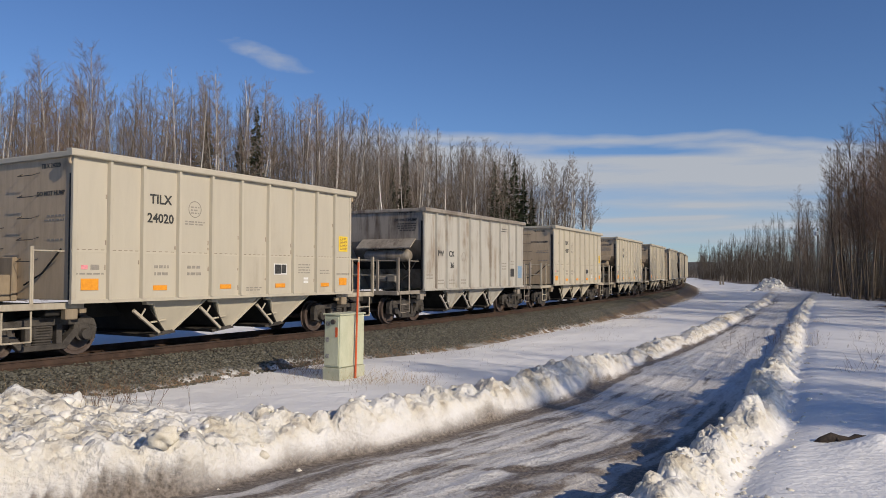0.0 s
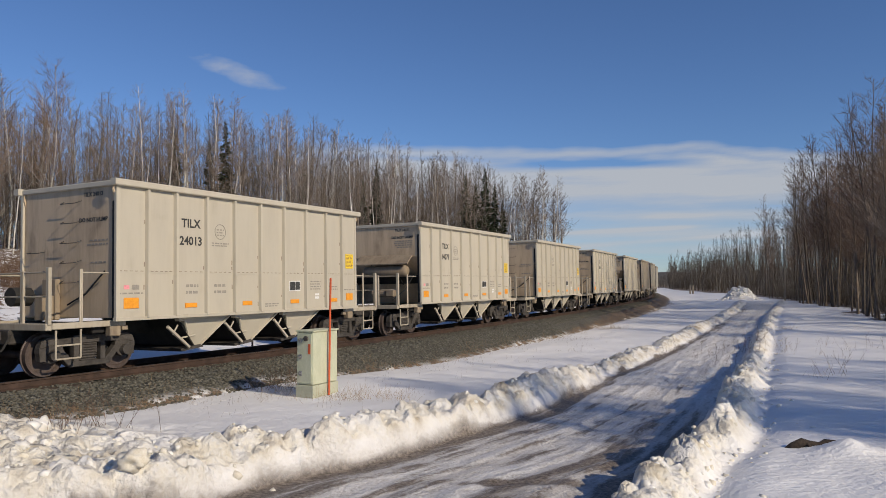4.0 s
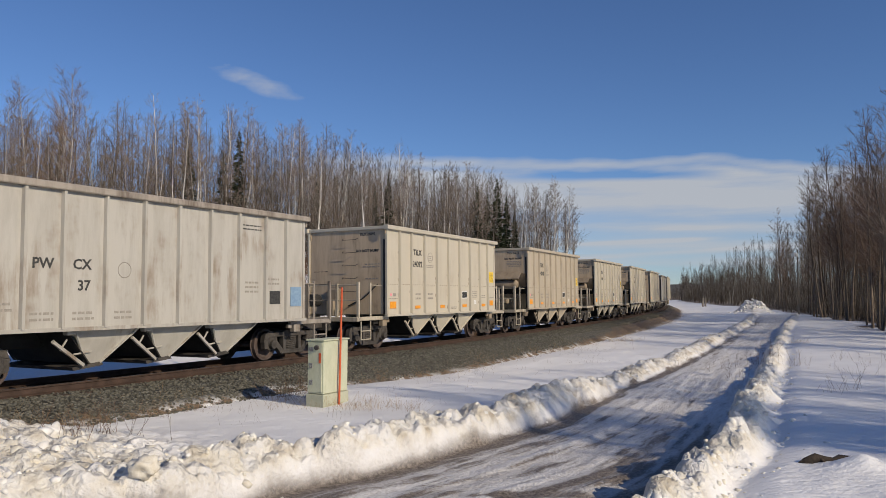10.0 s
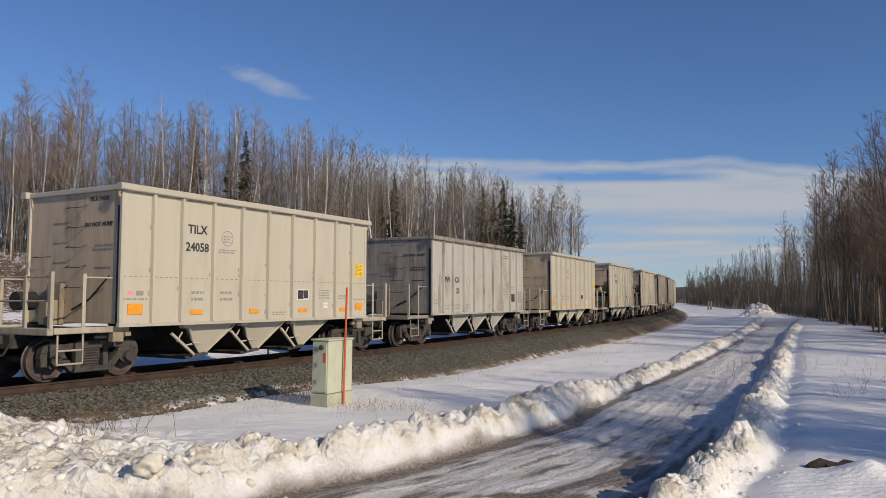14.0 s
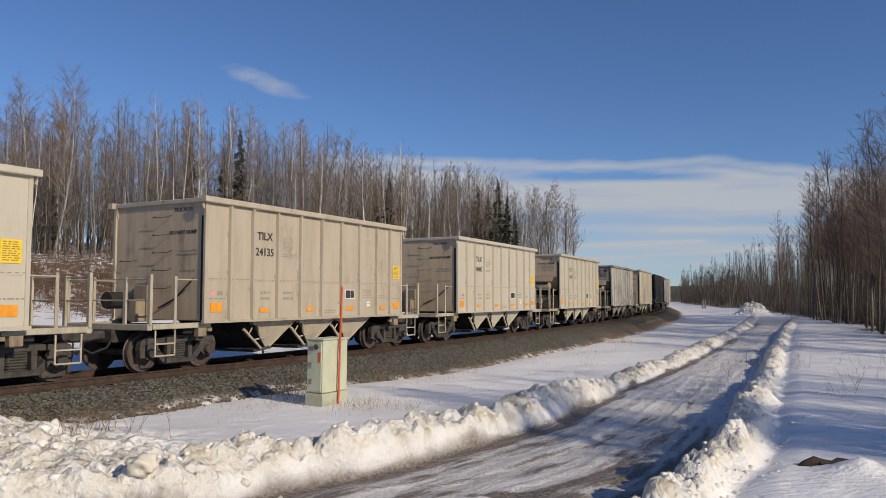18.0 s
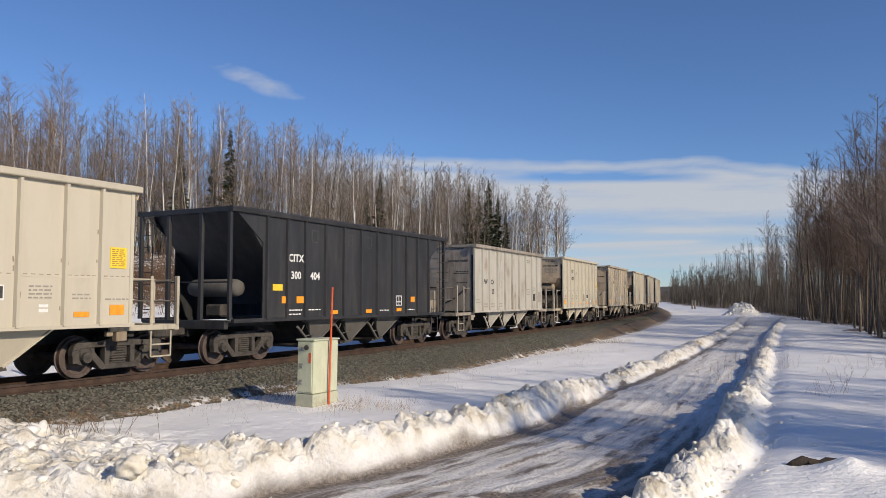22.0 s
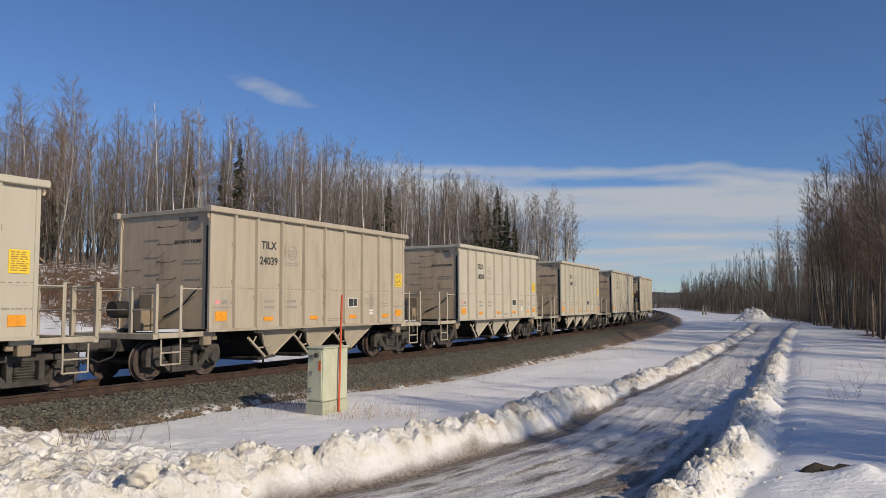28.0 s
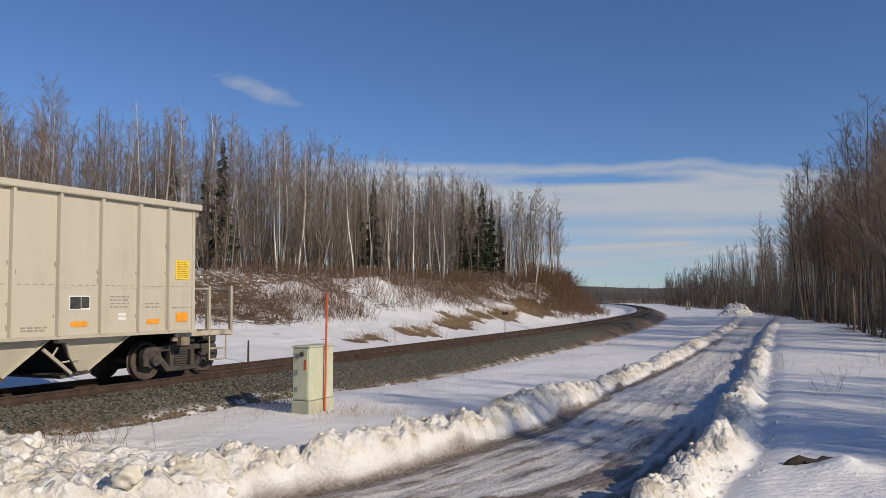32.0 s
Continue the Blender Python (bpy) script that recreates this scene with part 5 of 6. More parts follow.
def spruce(seed, height):
    rnd = random.Random(seed)
    tree = tagged(new("spruce_tree"), "dark green narrow spruce among bare trees", "tree", "spruces of the wood")
    T, v, f = Twigs(), [], []
    T.tube([Vector((0, 0, -0.3)), Vector((0, 0, height * 0.5)), Vector((0, 0, height))], height * 0.010, 0.012, 6)
    arrays("trunk", T.v, T.f, BARK2, tree)
    levels = 34
    for i in range(levels):
        h = height * (0.14 + 0.85 * i / levels)
        R = (1 - i / levels) ** 0.8 * height * 0.125 * rnd.uniform(0.8, 1.15) + 0.10
        for k in range(11):
            a = rnd.uniform(0, 2 * math.pi)
            r = R * rnd.uniform(0.55, 1.12)
            drop = r * rnd.uniform(0.15, 0.45)
            d, s = Vector((math.cos(a), math.sin(a), 0)), Vector((-math.sin(a), math.cos(a), 0))
            base = len(v)
            z = Vector((0, 0, h + rnd.uniform(-0.15, 0.15)))
            mid = z + d * r * 0.55 - Vector((0, 0, drop * 0.35))
            tip = z + d * r - Vector((0, 0, drop * 0.7))
            w = r * 0.20 + 0.04
            for p in (z, mid + s * w, mid - s * w, tip, mid - Vector((0, 0, w * 0.9))):
                v.append(tuple(p))
            f += [(base, base + 1, base + 4), (base, base + 4, base + 2), (base + 1, base + 3, base + 4), (base + 2, base + 4, base + 3), (base, base + 2, base + 1), (base + 1, base + 2, base + 3)]
    arrays("crown", v, f, NEEDLE, tree)
    return tree


def clear_of_track(x, y, left=10.0):
    s, o = to_track([x], [y])
    return abs(o[0]) > left


def plant(protos, spots, rnd, used):
    for kind, x, y, k in spots:
        p = protos[kind]
        m = pose(x, y, ground_z(x, y), 0, 0, rnd.uniform(0, 360)) @ Matrix.Diagonal((k, k, k, 1))
        if kind in used:
            o = copy_thing(p, Matrix())
        else:
            used.add(kind)
            o = p
        loc, rot, _ = m.decompose()
        o.location, o.rotation_euler, o.scale = loc, rot.to_euler(), (k, k, k)


LEFT_TOPS = ((-60, -29, -27.3, -24.8, -18.9, -13.4, -9.7, -4.7, -1.7, 1.8, 4.1, 6.0, 8.5, 10.6, 11.8, 13), (13.5, 13.2, 14.1, 13.3, 14.1, 13.6, 12.6, 11.5, 11.1, 9.9, 9.0, 8.2, 8.4, 6.8, 4.0, 2.0))
RIGHT_TOPS = ((13, 16.8, 19.6, 22.6, 24.7, 27.1, 29.8, 33.5), (1.2, 2.1, 3.1, 4.8, 7.8, 11.3, 13.9, 13.5))


def tree_height(x, y, z, tops):
    """How tall the wood grows at a place."""
    d, az = math.hypot(x, y), math.degrees(math.atan2(x, y))
    if y < 8 or az > 36 or az < -55:
        return 12.0
    return min(17.0, max(4.5, d * math.tan(radians(float(np.interp(az, *tops)))) + EYE[2] - z))


def woods():
    rnd = random.Random(11)
    protos = {"b%d" % i: bare_tree(20 + i, 12.0, 40, 8, BARK, TWIG, rnd.uniform(0.36, 0.55), 0.21, (0.7, 1.8), 0.06) for i in range(5)}
    protos.update({"p%d" % i: bare_tree(40 + i, 12.0, 44, 8, BARK2, TWIG, rnd.uniform(0.30, 0.46), 0.23) for i in range(4)})
    protos.update({"r%d" % i: bare_tree(60 + i, 12.0, 46, 9, BARK2, TWIG2, rnd.uniform(0.26, 0.42), 0.24, (0.8, 2.0), 0.05) for i in range(4)})
    protos["birch"] = bare_tree(95, 12.0, 60, 12, BARK, TWIG2, 0.30, 0.36, (0.9, 2.2), 0.07, "spreading white birch with a round reddish crown")
    protos["aspen"] = bare_tree(97, 12.0, 46, 9, BARK, TWIG, 0.34, 0.19, (0.6, 1.6), 0.04, "lone white-stemmed aspen on the bank")
    protos.update({"s%d" % i: spruce(80 + i, 11.0) for i in range(2)})
    spots = []
    # wood on the rise left of the track
    for i in range(185):
        s = rnd.uniform(-22, 106)
        e = float(bank_edge(s))
        o = -(e + 0.5 + 22 * rnd.random() ** 1.6)
        x, y, _ = on_track(s, o)
        k = tree_height(x, y, ground_z(x, y), LEFT_TOPS) / 12 * rnd.choice((1.0, 0.98, 0.95, 0.9, 0.84, 0.76, 0.68))
        spots.append((rnd.choice(("b0", "b1", "b2", "b3", "b4", "p0", "p1", "p2", "p3")), x, y, k))
    # spruces among them
    for az, d, el in ((4.0, 92, 8.7), (3.3, 95, 7.6), (4.7, 95, 7.4), (2.5, 93, 8.2), (5.3, 97, 6.2), (-15.2, 72, 11.8), (-16.3, 75, 10.2), (-18.6, 73, 10.9), (-4.2, 88, 9.0), (-5.2, 91, 7.8), (-27.5, 70, 9), (-9.5, 84, 8.6)):
        a = radians(az)
        x, y = d * math.sin(a), d * math.cos(a)
        spots.append((rnd.choice(("s0", "s1")), x, y, (d * math.tan(radians(el)) + EYE[2] - ground_z(x, y)) / 11))
    for kind, az, d, el in (("birch", -27.1, 62, 14.5), ("birch", -28.9, 66, 13.6), ("aspen", 7.9, 94.9, 8.7)):
        x, y = d * math.sin(radians(az)), d * math.cos(radians(az))
        spots.append((kind, x, y, (d * math.tan(radians(el)) + EYE[2] - ground_z(x, y)) / 12))
    # tall wood right of the road
    line_y, line_x = WOOD_Y, WOOD_X
    for i in range(160):
        y = 3 + 150 * rnd.random() ** 1.2 if i % 5 < 2 else rnd.uniform(32, 98)
        x = float(np.interp(y, line_y, line_x)) + 0.3 + 20 * rnd.random() ** 1.8
        k = tree_height(x, y, -0.6, RIGHT_TOPS) / 12 * rnd.choice((1.0, 0.97, 0.92, 0.86, 0.78, 0.7))
        spots.append((rnd.choice(("r0", "r1", "r2", "r3", "r0", "r1", "p0", "p1")), x, y, k))
    # the same wood goes on beside and behind the camera and shades the road
    for i in range(3):
        y = rnd.uniform(5.5, 18)
        spots.append((rnd.choice(("r0", "r1", "r2", "p0", "p1")), 17.5 + 4.5 * rnd.random() ** 1.5 + max(0, y - 8) * 0.25, y, rnd.uniform(1.0, 1.35)))
    for i in range(15):
        x = rnd.uniform(18, 26)
        spots.append((rnd.choice(("r0", "r1", "r2", "p0")), x, rnd.uniform(16.0, 23) - 0.84 * x, rnd.uniform(1.05, 1.35)))
    spots = [q for q in spots if clear_of_track(q[1], q[2])]
    plant(protos, spots, rnd, set())
    # deeper woods, past counting
    g = np.random.RandomState(12)
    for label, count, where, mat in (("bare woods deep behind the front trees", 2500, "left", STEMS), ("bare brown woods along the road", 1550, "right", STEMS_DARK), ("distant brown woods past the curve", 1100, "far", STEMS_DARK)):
        if where == "left":
            s = g.uniform(-32, 104, count)
            x, y, _ = on_track(s, -(bank_edge(s) + 2 + 34 * g.rand(count) ** 0.8))
            tops = LEFT_TOPS
        elif where == "right":
            y = 3 + 380 * g.rand(count) ** 1.25
            x = np.interp(y, WOOD_Y, WOOD_X) + 2 + 28 * g.rand(count)
            tops = RIGHT_TOPS
        else:
            az, d = np.radians(g.uniform(6, 24, count)), g.uniform(380, 620, count)
            x, y, tops = d * np.sin(az), d * np.cos(az), None
        keep = np.abs(to_track(x, y)[1]) > (9 if where == "left" else 16)
        x, y = x[keep], y[keep]
        n = len(x)
        z = land(x, y)[0]
        dist = np.hypot(x, y)
        if tops:
            az = np.degrees(np.arctan2(x, y))
            h = np.clip(dist * np.tan(np.radians(np.interp(az, *tops))) + EYE[2] - z, 4.5, 17)
            h = np.where((y < 8) | (az > 36) | (az < -55), 12.0, h)
            h = h * np.where(np.arange(n) % 2, g.uniform(0.55, 0.95, n), g.uniform(0.22, 0.5, n))
        else:
            h = g.uniform(5, 12, n) * g.uniform(0.6, 1, n)
        thick = 1 + dist / 150
        base = np.stack([x, y, z - 0.3], 1)
        top = base + np.stack([g.normal(0, 0.9, n), g.normal(0, 0.9, n), h], 1)
        mid = (base + top) / 2 + np.stack([g.uniform(-0.25, 0.25, n), g.uniform(-0.25, 0.25, n), 0 * h], 1)
        S = Stems()
        S.prisms(base, mid, 0.055 * np.sqrt(thick), 0.034 * np.sqrt(thick))
        S.prisms(mid, top, 0.034 * np.sqrt(thick), 0.008 * thick)
        fine = 0.7 if where == "right" else 0.9
        m = 52 if where != "far" else 20
        f = 0.16 + 0.82 * g.rand(n, m) ** (0.75 if where != "right" else 0.9)
        b = base[:, None] + (top - base)[:, None] * f[..., None]
        a = g.uniform(0, 6.283, (n, m))
        L = h[:, None] * 0.20 * (1.1 - f) * g.uniform(0.4, 1.3, (n, m)) + 0.2
        e = b + rising(a, g.uniform(0.7, 1.9, (n, m))) * L[..., None]
        T = np.broadcast_to(thick[:, None], (n, m))
        S.blades(b, e, 0.0080 * T * fine, 0.004 * T * fine)
        for q in range(3):
            c = b + (e - b) * g.uniform(0.2, 1, (n, m, 1))
            S.blades(c, c + rising(a + g.uniform(-1.2, 1.2, (n, m)), g.uniform(0.4, 1.8, (n, m))) * (L * 0.5)[..., None], 0.005 * T * fine, 0.003 * T * fine)
        tagged(S.mesh("far_woods", mat), label, "woods", kind="stuff")


woods()


# ---- brush, grass ----
def tufts(name, label, spots, mat, rnd, n=(14, 26), h=(0.4, 1.1), r=0.006, spread=0.35, lean=0.4):
    g = np.random.RandomState(rnd.randint(0, 9999))
    spots = np.array(spots, float)
    z = land(spots[:, 0], spots[:, 1])[0]
    i = np.repeat(np.arange(len(spots)), g.randint(n[0], n[1] + 1, len(spots)))
    k, m = spots[i, 2], len(i)
    p = np.stack([spots[i, 0] + g.normal(0, spread, m), spots[i, 1] + g.normal(0, spread, m), z[i]], 1)
    p[:, 2] = land(p[:, 0], p[:, 1])[0] - 0.03
    L = g.uniform(h[0], h[1], m) * k
    d = np.stack([g.normal(0, lean, m), g.normal(0, lean, m), np.ones(m)], 1)
    d /= np.linalg.norm(d, axis=1, keepdims=True)
    e = p + d * L[:, None]
    S = Stems()
    S.prisms(p, e, r * k, r * 0.4 * k)
    tall = L > 0.5
    for j in range(3 if tall.any() else 0):
        pt, et, dt, Lt, kt = p[tall], e[tall], d[tall], L[tall], k[tall]
        c = pt + (et - pt) * g.uniform(0.35, 0.9, (len(pt), 1))
        d2 = dt + np.stack([g.normal(0, 0.6, len(pt)), g.normal(0, 0.6, len(pt)), np.full(len(pt), 0.2)], 1)
        d2 /= np.linalg.norm(d2, axis=1, keepdims=True)
        S.prisms(c, c + d2 * (Lt * 0.35)[:, None], r * 0.6 * kt, r * 0.3 * kt)
    return tagged(S.mesh(name, mat), label, name.replace("_", " "), kind="stuff")


def brush():
    rnd = random.Random(31)
    spots = []
    for i in range(1500):
        s = rnd.uniform(-20, 106)
        e = float(bank_edge(s))
        u = rnd.uniform(0.55, 1.08) if s < 66 else rnd.uniform(0.2, 1.1)
        if 10 < s < 34 and i % 3:
            u = rnd.uniform(0.42, 0.82)
        elif 27 < s < 50 and u < 0.92 and i % 2:
            continue
        elif i % 5 == 0 and s > 34:
            u = rnd.uniform(0.92, 1.15)
        x, y, _ = on_track(s, -(4.5 + (e - 4.5) * u))
        spots.append((x, y, rnd.uniform(0.8, 1.7)))
    for i in range(90):
        s = rnd.uniform(80, 102)
        x, y, _ = on_track(s, -(float(bank_edge(s)) * rnd.uniform(0.78, 1.25)))
        spots.append((x, y, rnd.uniform(2.0, 3.4)))
    under = []
    for i in range(420):
        y = 22 + 130 * rnd.random() ** 1.4
        under.append((float(np.interp(y, WOOD_Y, WOOD_X)) + 2.5 + 9 * rnd.random(), y, rnd.uniform(1.2, 2.6)))
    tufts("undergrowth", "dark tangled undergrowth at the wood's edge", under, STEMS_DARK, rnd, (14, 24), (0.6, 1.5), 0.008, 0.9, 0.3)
    tufts("brushwood", "dense brown leafless brushwood on the snowy bank", spots, BRUSH, rnd, (12, 22), (0.4, 1.1), 0.008, 0.6)
    spots = []
    for i in range(700):
        s = rnd.uniform(22, 70)
        u = float(np.interp(s, (20, 25, 30, 36, 49, 58, 66), (0.17, 0.18, 0.19, 0.26, 0.36, 0.42, 0.5))) + rnd.gauss(0, 0.06)
        x, y, _ = on_track(s, -(4.5 + (float(bank_edge(s)) - 4.5) * u))
        if land([x], [y])[1]["straw"][0] > 0.5:
            spots.append((float(x), float(y), rnd.uniform(0.5, 0.9)))
    tufts("slumped_grass", "matted dry grass hanging over bare earth on the bank", spots, STRAW, rnd, (8, 16), (0.3, 0.8), 0.012, 0.35, 0.9)
    spots = []
    for i in range(420):
        s = -14 + 100 * rnd.random() ** 1.3
        toe = 2.0 + 0.4 * 2 + (0.4 if s > 6 else 0)
        x, y, _ = on_track(s, toe + rnd.gauss(0.05, 0.25))
        spots.append((x, y, rnd.uniform(0.25, 0.65)))
    for x0, y0, n in ((-2.3, 16.9, 10), (-1.3, 17.2, 8), (-3.5, 18.2, 6), (10.4, 44.0, 14), (18.0, 38.6, 5)):
        for i in range(n):
            spots.append((x0 + rnd.gauss(0, 0.45), y0 + rnd.gauss(0, 0.3), rnd.uniform(0.4, 0.8)))
    tufts("dry_grass", "dry straw tufts at the foot of the ballast", spots, STRAW, rnd, (10, 20), (0.2, 0.6), 0.004, 0.22, 0.55)
    spots = [(-5.8 + rnd.gauss(0, 0.25), 12.35 + rnd.gauss(0, 0.2), 0.85) for i in range(8)] + [(-3.75 + rnd.gauss(0, 0.15), 18.75 + rnd.gauss(0, 0.15), 0.8) for i in range(9)] + [(12.5 + rnd.gauss(0, 0.25), 30 + rnd.gauss(0, 0.3), 0.9) for i in range(4)]
    spots += [(rnd.uniform(9, 17), rnd.uniform(14, 30), rnd.uniform(0.5, 0.9)) for i in range(26)]
    spots += [(float(on_track(s, o)[0]), float(on_track(s, o)[1]), 0.35) for s, o in ((rnd.uniform(-8, 30), rnd.uniform(3.5, 7)) for i in range(40))]
    tufts("weed_stalks", "thin bare weed stalks standing in snow", spots, BRUSH, rnd, (5, 10), (0.3, 0.8), 0.005, 0.3, 0.35)


brush()


# ---- trackside cabinet, marker rod ----
CAB_X, CAB_Y = -2.62, 17.45
CAB_Z = ground_z(CAB_X, CAB_Y) - 0.02


def cabinet():
    cab = tagged(new("signal_cabinet"), "cream-green steel trackside cabinet with latches standing in snow", "cabinet")
    th = float(on_track(4.0)[2])
    cab.matrix_basis = Matrix.Translation((CAB_X, CAB_Y, CAB_Z)) @ Matrix.Rotation(radians(90) - th, 4, "Z")
    # local x runs along the track, -y faces the road
    part("body", box(-0.46, 0.46, -0.22, 0.22, 0.30, 1.46, 0.012), CABINET, cab)
    part("base", box(-0.48, 0.48, -0.24, 0.24, -0.12, 0.29, 0.01), CONCRETE, cab)
    part("lid", box(-0.49, 0.49, -0.25, 0.25, 1.462, 1.50, 0.012), CABINET, cab)
    part("door", box(-0.485, -0.463, -0.19, 0.19, 0.34, 1.43, 0.006), CABINET, cab)
    for z in (0.55, 0.92, 1.28):
        b = box(-0.51, -0.486, 0.05, 0.14, z - 0.05, z + 0.05, 0.006)
        rod(b, (-0.51, 0.10, z), (-0.545, 0.10, z), 0.02, 8)
        part("latch", b, CHROME, cab)
    pl = rod(bmesh.new(), (-0.486, -0.06, 1.32), (-0.53, -0.06, 1.32), 0.055, 12)
    part("padlock_cover", pl, STEEL, cab)
    part("red_tag", box(-0.492, -0.486, -0.17, -0.11, 0.98, 1.2), RED, cab, "small red tag")
    m = tagged(new("marker_rod"), "thin red-orange snow marker rod beside the cabinet", "marker rod")
    m.matrix_basis = cab.matrix_basis @ pose(0.05, -0.285, 0.0, 0, 1.2, 0)
    part("rod", rod(bmesh.new(), (0, 0, 0.0), (0, 0, 2.66), 0.024, 8), RED, m)


cabinet()


# ---- small trackside things ----
def post(name, label, x, y, h, r, mat, cat):
    p = tagged(new(name), label, cat)
    p.location = (x, y, ground_z(x, y) - 0.05)
    part("shaft", rod(bmesh.new(), (0, 0, 0), (0, 0, h), r, 8, r * 0.85), mat, p)
    return p


post("marker_post", "short dark stake in the snow beside the track", -7.6, 32.4, 1.0, 0.045, LOGWOOD, "stake")
sg = post("sign_post", "slim post with a small dark plate beside the track", 5.4, 54.5, 1.75, 0.03, POLE, "sign post")
part("plate", box(-0.22, 0.22, -0.02, 0.02, 1.65, 1.85, 0.01), LOGWOOD, sg).location = (0, -0.05, 0)
up = post("utility_pole", "weathered utility pole with a pale lamp head before the woods", 44.2, 95.2, 8.2, 0.10, POLE, "pole")
lampbox = part("lamp_head", box(-0.2, 0.2, -0.2, 0.2, 7.25, 7.8, 0.06), CHALK, up, "pale lamp head")
lampbox.location = (-0.3, -0.2, 0)
for x, y in ((56.6, 167), (57.7, 168.5)):
    post("marker_post", "pale wooden post beside the far track", x, y, 2.0, 0.22, POLE, "post")


def fallen_log():
    """A bent, knotted limb that lifts out of the snow, its far half buried under a drift."""
    x, y = 5.18, 10.30
    lg = tagged(new("fallen_log"), "dark crooked log half buried in snow", "log")
    lg.location = (x, y, ground_z(x, y) - 0.075)
    spine = [Vector(p) for p in ((-0.42, 0.05, 0.0), (-0.34, 0.02, 0.07), (-0.22, 0.0, 0.115), (-0.10, 0.03, 0.10), (0.02, 0.0, 0.085), (0.12, 0.02, 0.105), (0.24, 0.0, 0.09), (0.36, -0.02, 0.07), (0.48, -0.02, -0.02))]
    T, rnd = Twigs(), random.Random(8)
    fat = (0.035, 0.05, 0.055, 0.04, 0.035, 0.055, 0.065, 0.06, 0.04)
    n = 9
    for i, (p, r) in enumerate(zip(spine, fat)):
        d = (spine[min(i + 1, 8)] - spine[max(i - 1, 0)]).normalized()
        u = d.orthogonal().normalized()
        w = d.cross(u)
        for k in range(n):
            t = 2 * math.pi * k / n
            T.v.append(tuple(p + (u * math.cos(t) + w * math.sin(t)) * r * rnd.uniform(0.75, 1.2)))
    for i in range(8):
        for k in range(n):
            j = (k + 1) % n
            T.f.append((i * n + k, i * n + j, (i + 1) * n + j, (i + 1) * n + k))
    arrays("stem", T.v, T.f + [tuple(range(n))[::-1], tuple(range(8 * n, 9 * n))], LOGWOOD, lg, True)
    for pts in (((-0.30, 0, 0.06), (-0.27, -0.10, 0.0), (-0.24, -0.16, -0.09)), ((-0.16, 0, 0.1), (-0.12, -0.09, 0.04), (-0.14, -0.14, -0.03))):
        T = Twigs()
        T.tube([Vector(p) for p in pts], 0.03, 0.014, 6)
        arrays("branch_stub", T.v, T.f + [tuple(range(12, 18))], LOGWOOD, lg, True)


# ---- clods of ploughed snow, ballast stones ----
def lump_mesh(rnd):
    bm = bmesh.new()
    bmesh.ops.create_icosphere(bm, subdivisions=1, radius=1)
    for v in bm.verts:
        v.co *= rnd.uniform(0.68, 1.2)
    out = [v.co.copy() for v in bm.verts], [[v.index for v in f.verts] for f in bm.faces]
    bm.free()
    return out


def scatter(name, label, spots, mat, seed, flat=0.8, sink=0.25, smooth=False):
    rnd = random.Random(seed)
    shapes = [lump_mesh(rnd) for i in range(8)]
    V, F = [], []
    z = land([p[0] for p in spots], [p[1] for p in spots])[0]
    for (x, y, r), zz in zip(spots, z):
        vs, fs = rnd.choice(shapes)
        R = Euler((rnd.uniform(0, 6.3), rnd.uniform(0, 6.3), rnd.uniform(0, 6.3))).to_matrix()
        b = len(V)
        for c in vs:
            p = R @ c
            V.append((x + p.x * r, y + p.y * r, zz + r * sink + p.z * r * flat))
        F += [tuple(b + i for i in f) for f in fs]
    return tagged(arrays(name, V, F, mat, None, smooth), label, name.replace("_", " "), kind="stuff")


def loose_pieces():
    rnd = random.Random(9)
    clods, dirty = [], []
    for i in range(1300):
        y = 8 + 60 * rnd.random() ** 2.0
        if rnd.random() < 0.5:
            x = float(np.interp(y, _ly, _lx)) - 0.85 / 0.86 + rnd.gauss(0, 0.30)
        else:
            x = float(np.interp(y, _ry, _rx)) + 0.75 / 0.86 + rnd.gauss(0, 0.40)
        r = 0.02 + 0.06 * rnd.random() ** 2.5
        (dirty if rnd.random() < 0.4 else clods).append((x, y, r))
    for i in range(160):
        x, y = -5.6 + rnd.gauss(0, 1.3), 10.4 + rnd.gauss(0, 0.8)
        (dirty if rnd.random() < 0.6 else clods).append((x, y, 0.03 + 0.10 * rnd.random() ** 3))
    for i in range(170):
        clods.append((44.9 + rnd.gauss(0, 1.5), 110.4 + rnd.gauss(0, 1.1), rnd.uniform(0.1, 0.3)))
    scatter("snow_clods", "lumps of ploughed snow along the road banks", clods, CLOD, 4, 0.8, -0.25, True)
    scatter("icy_clods", "sand-stained lumps of ice along the road banks", dirty, CREAM_CLOD, 5, 0.8, -0.25, True)
    stones = []
    for i in range(15000):
        s = -16 + 86 * rnd.random() ** 1.3
        o = rnd.uniform(0.85, 3.1 if s < 25 else 2.3)
        x, y, _ = on_track(s, o)
        stones.append((float(x), float(y), rnd.uniform(0.022, 0.05)))
    scatter("ballast_stones", "loose grey ballast stones on the track bed", stones, STONE, 6)


loose_pieces()


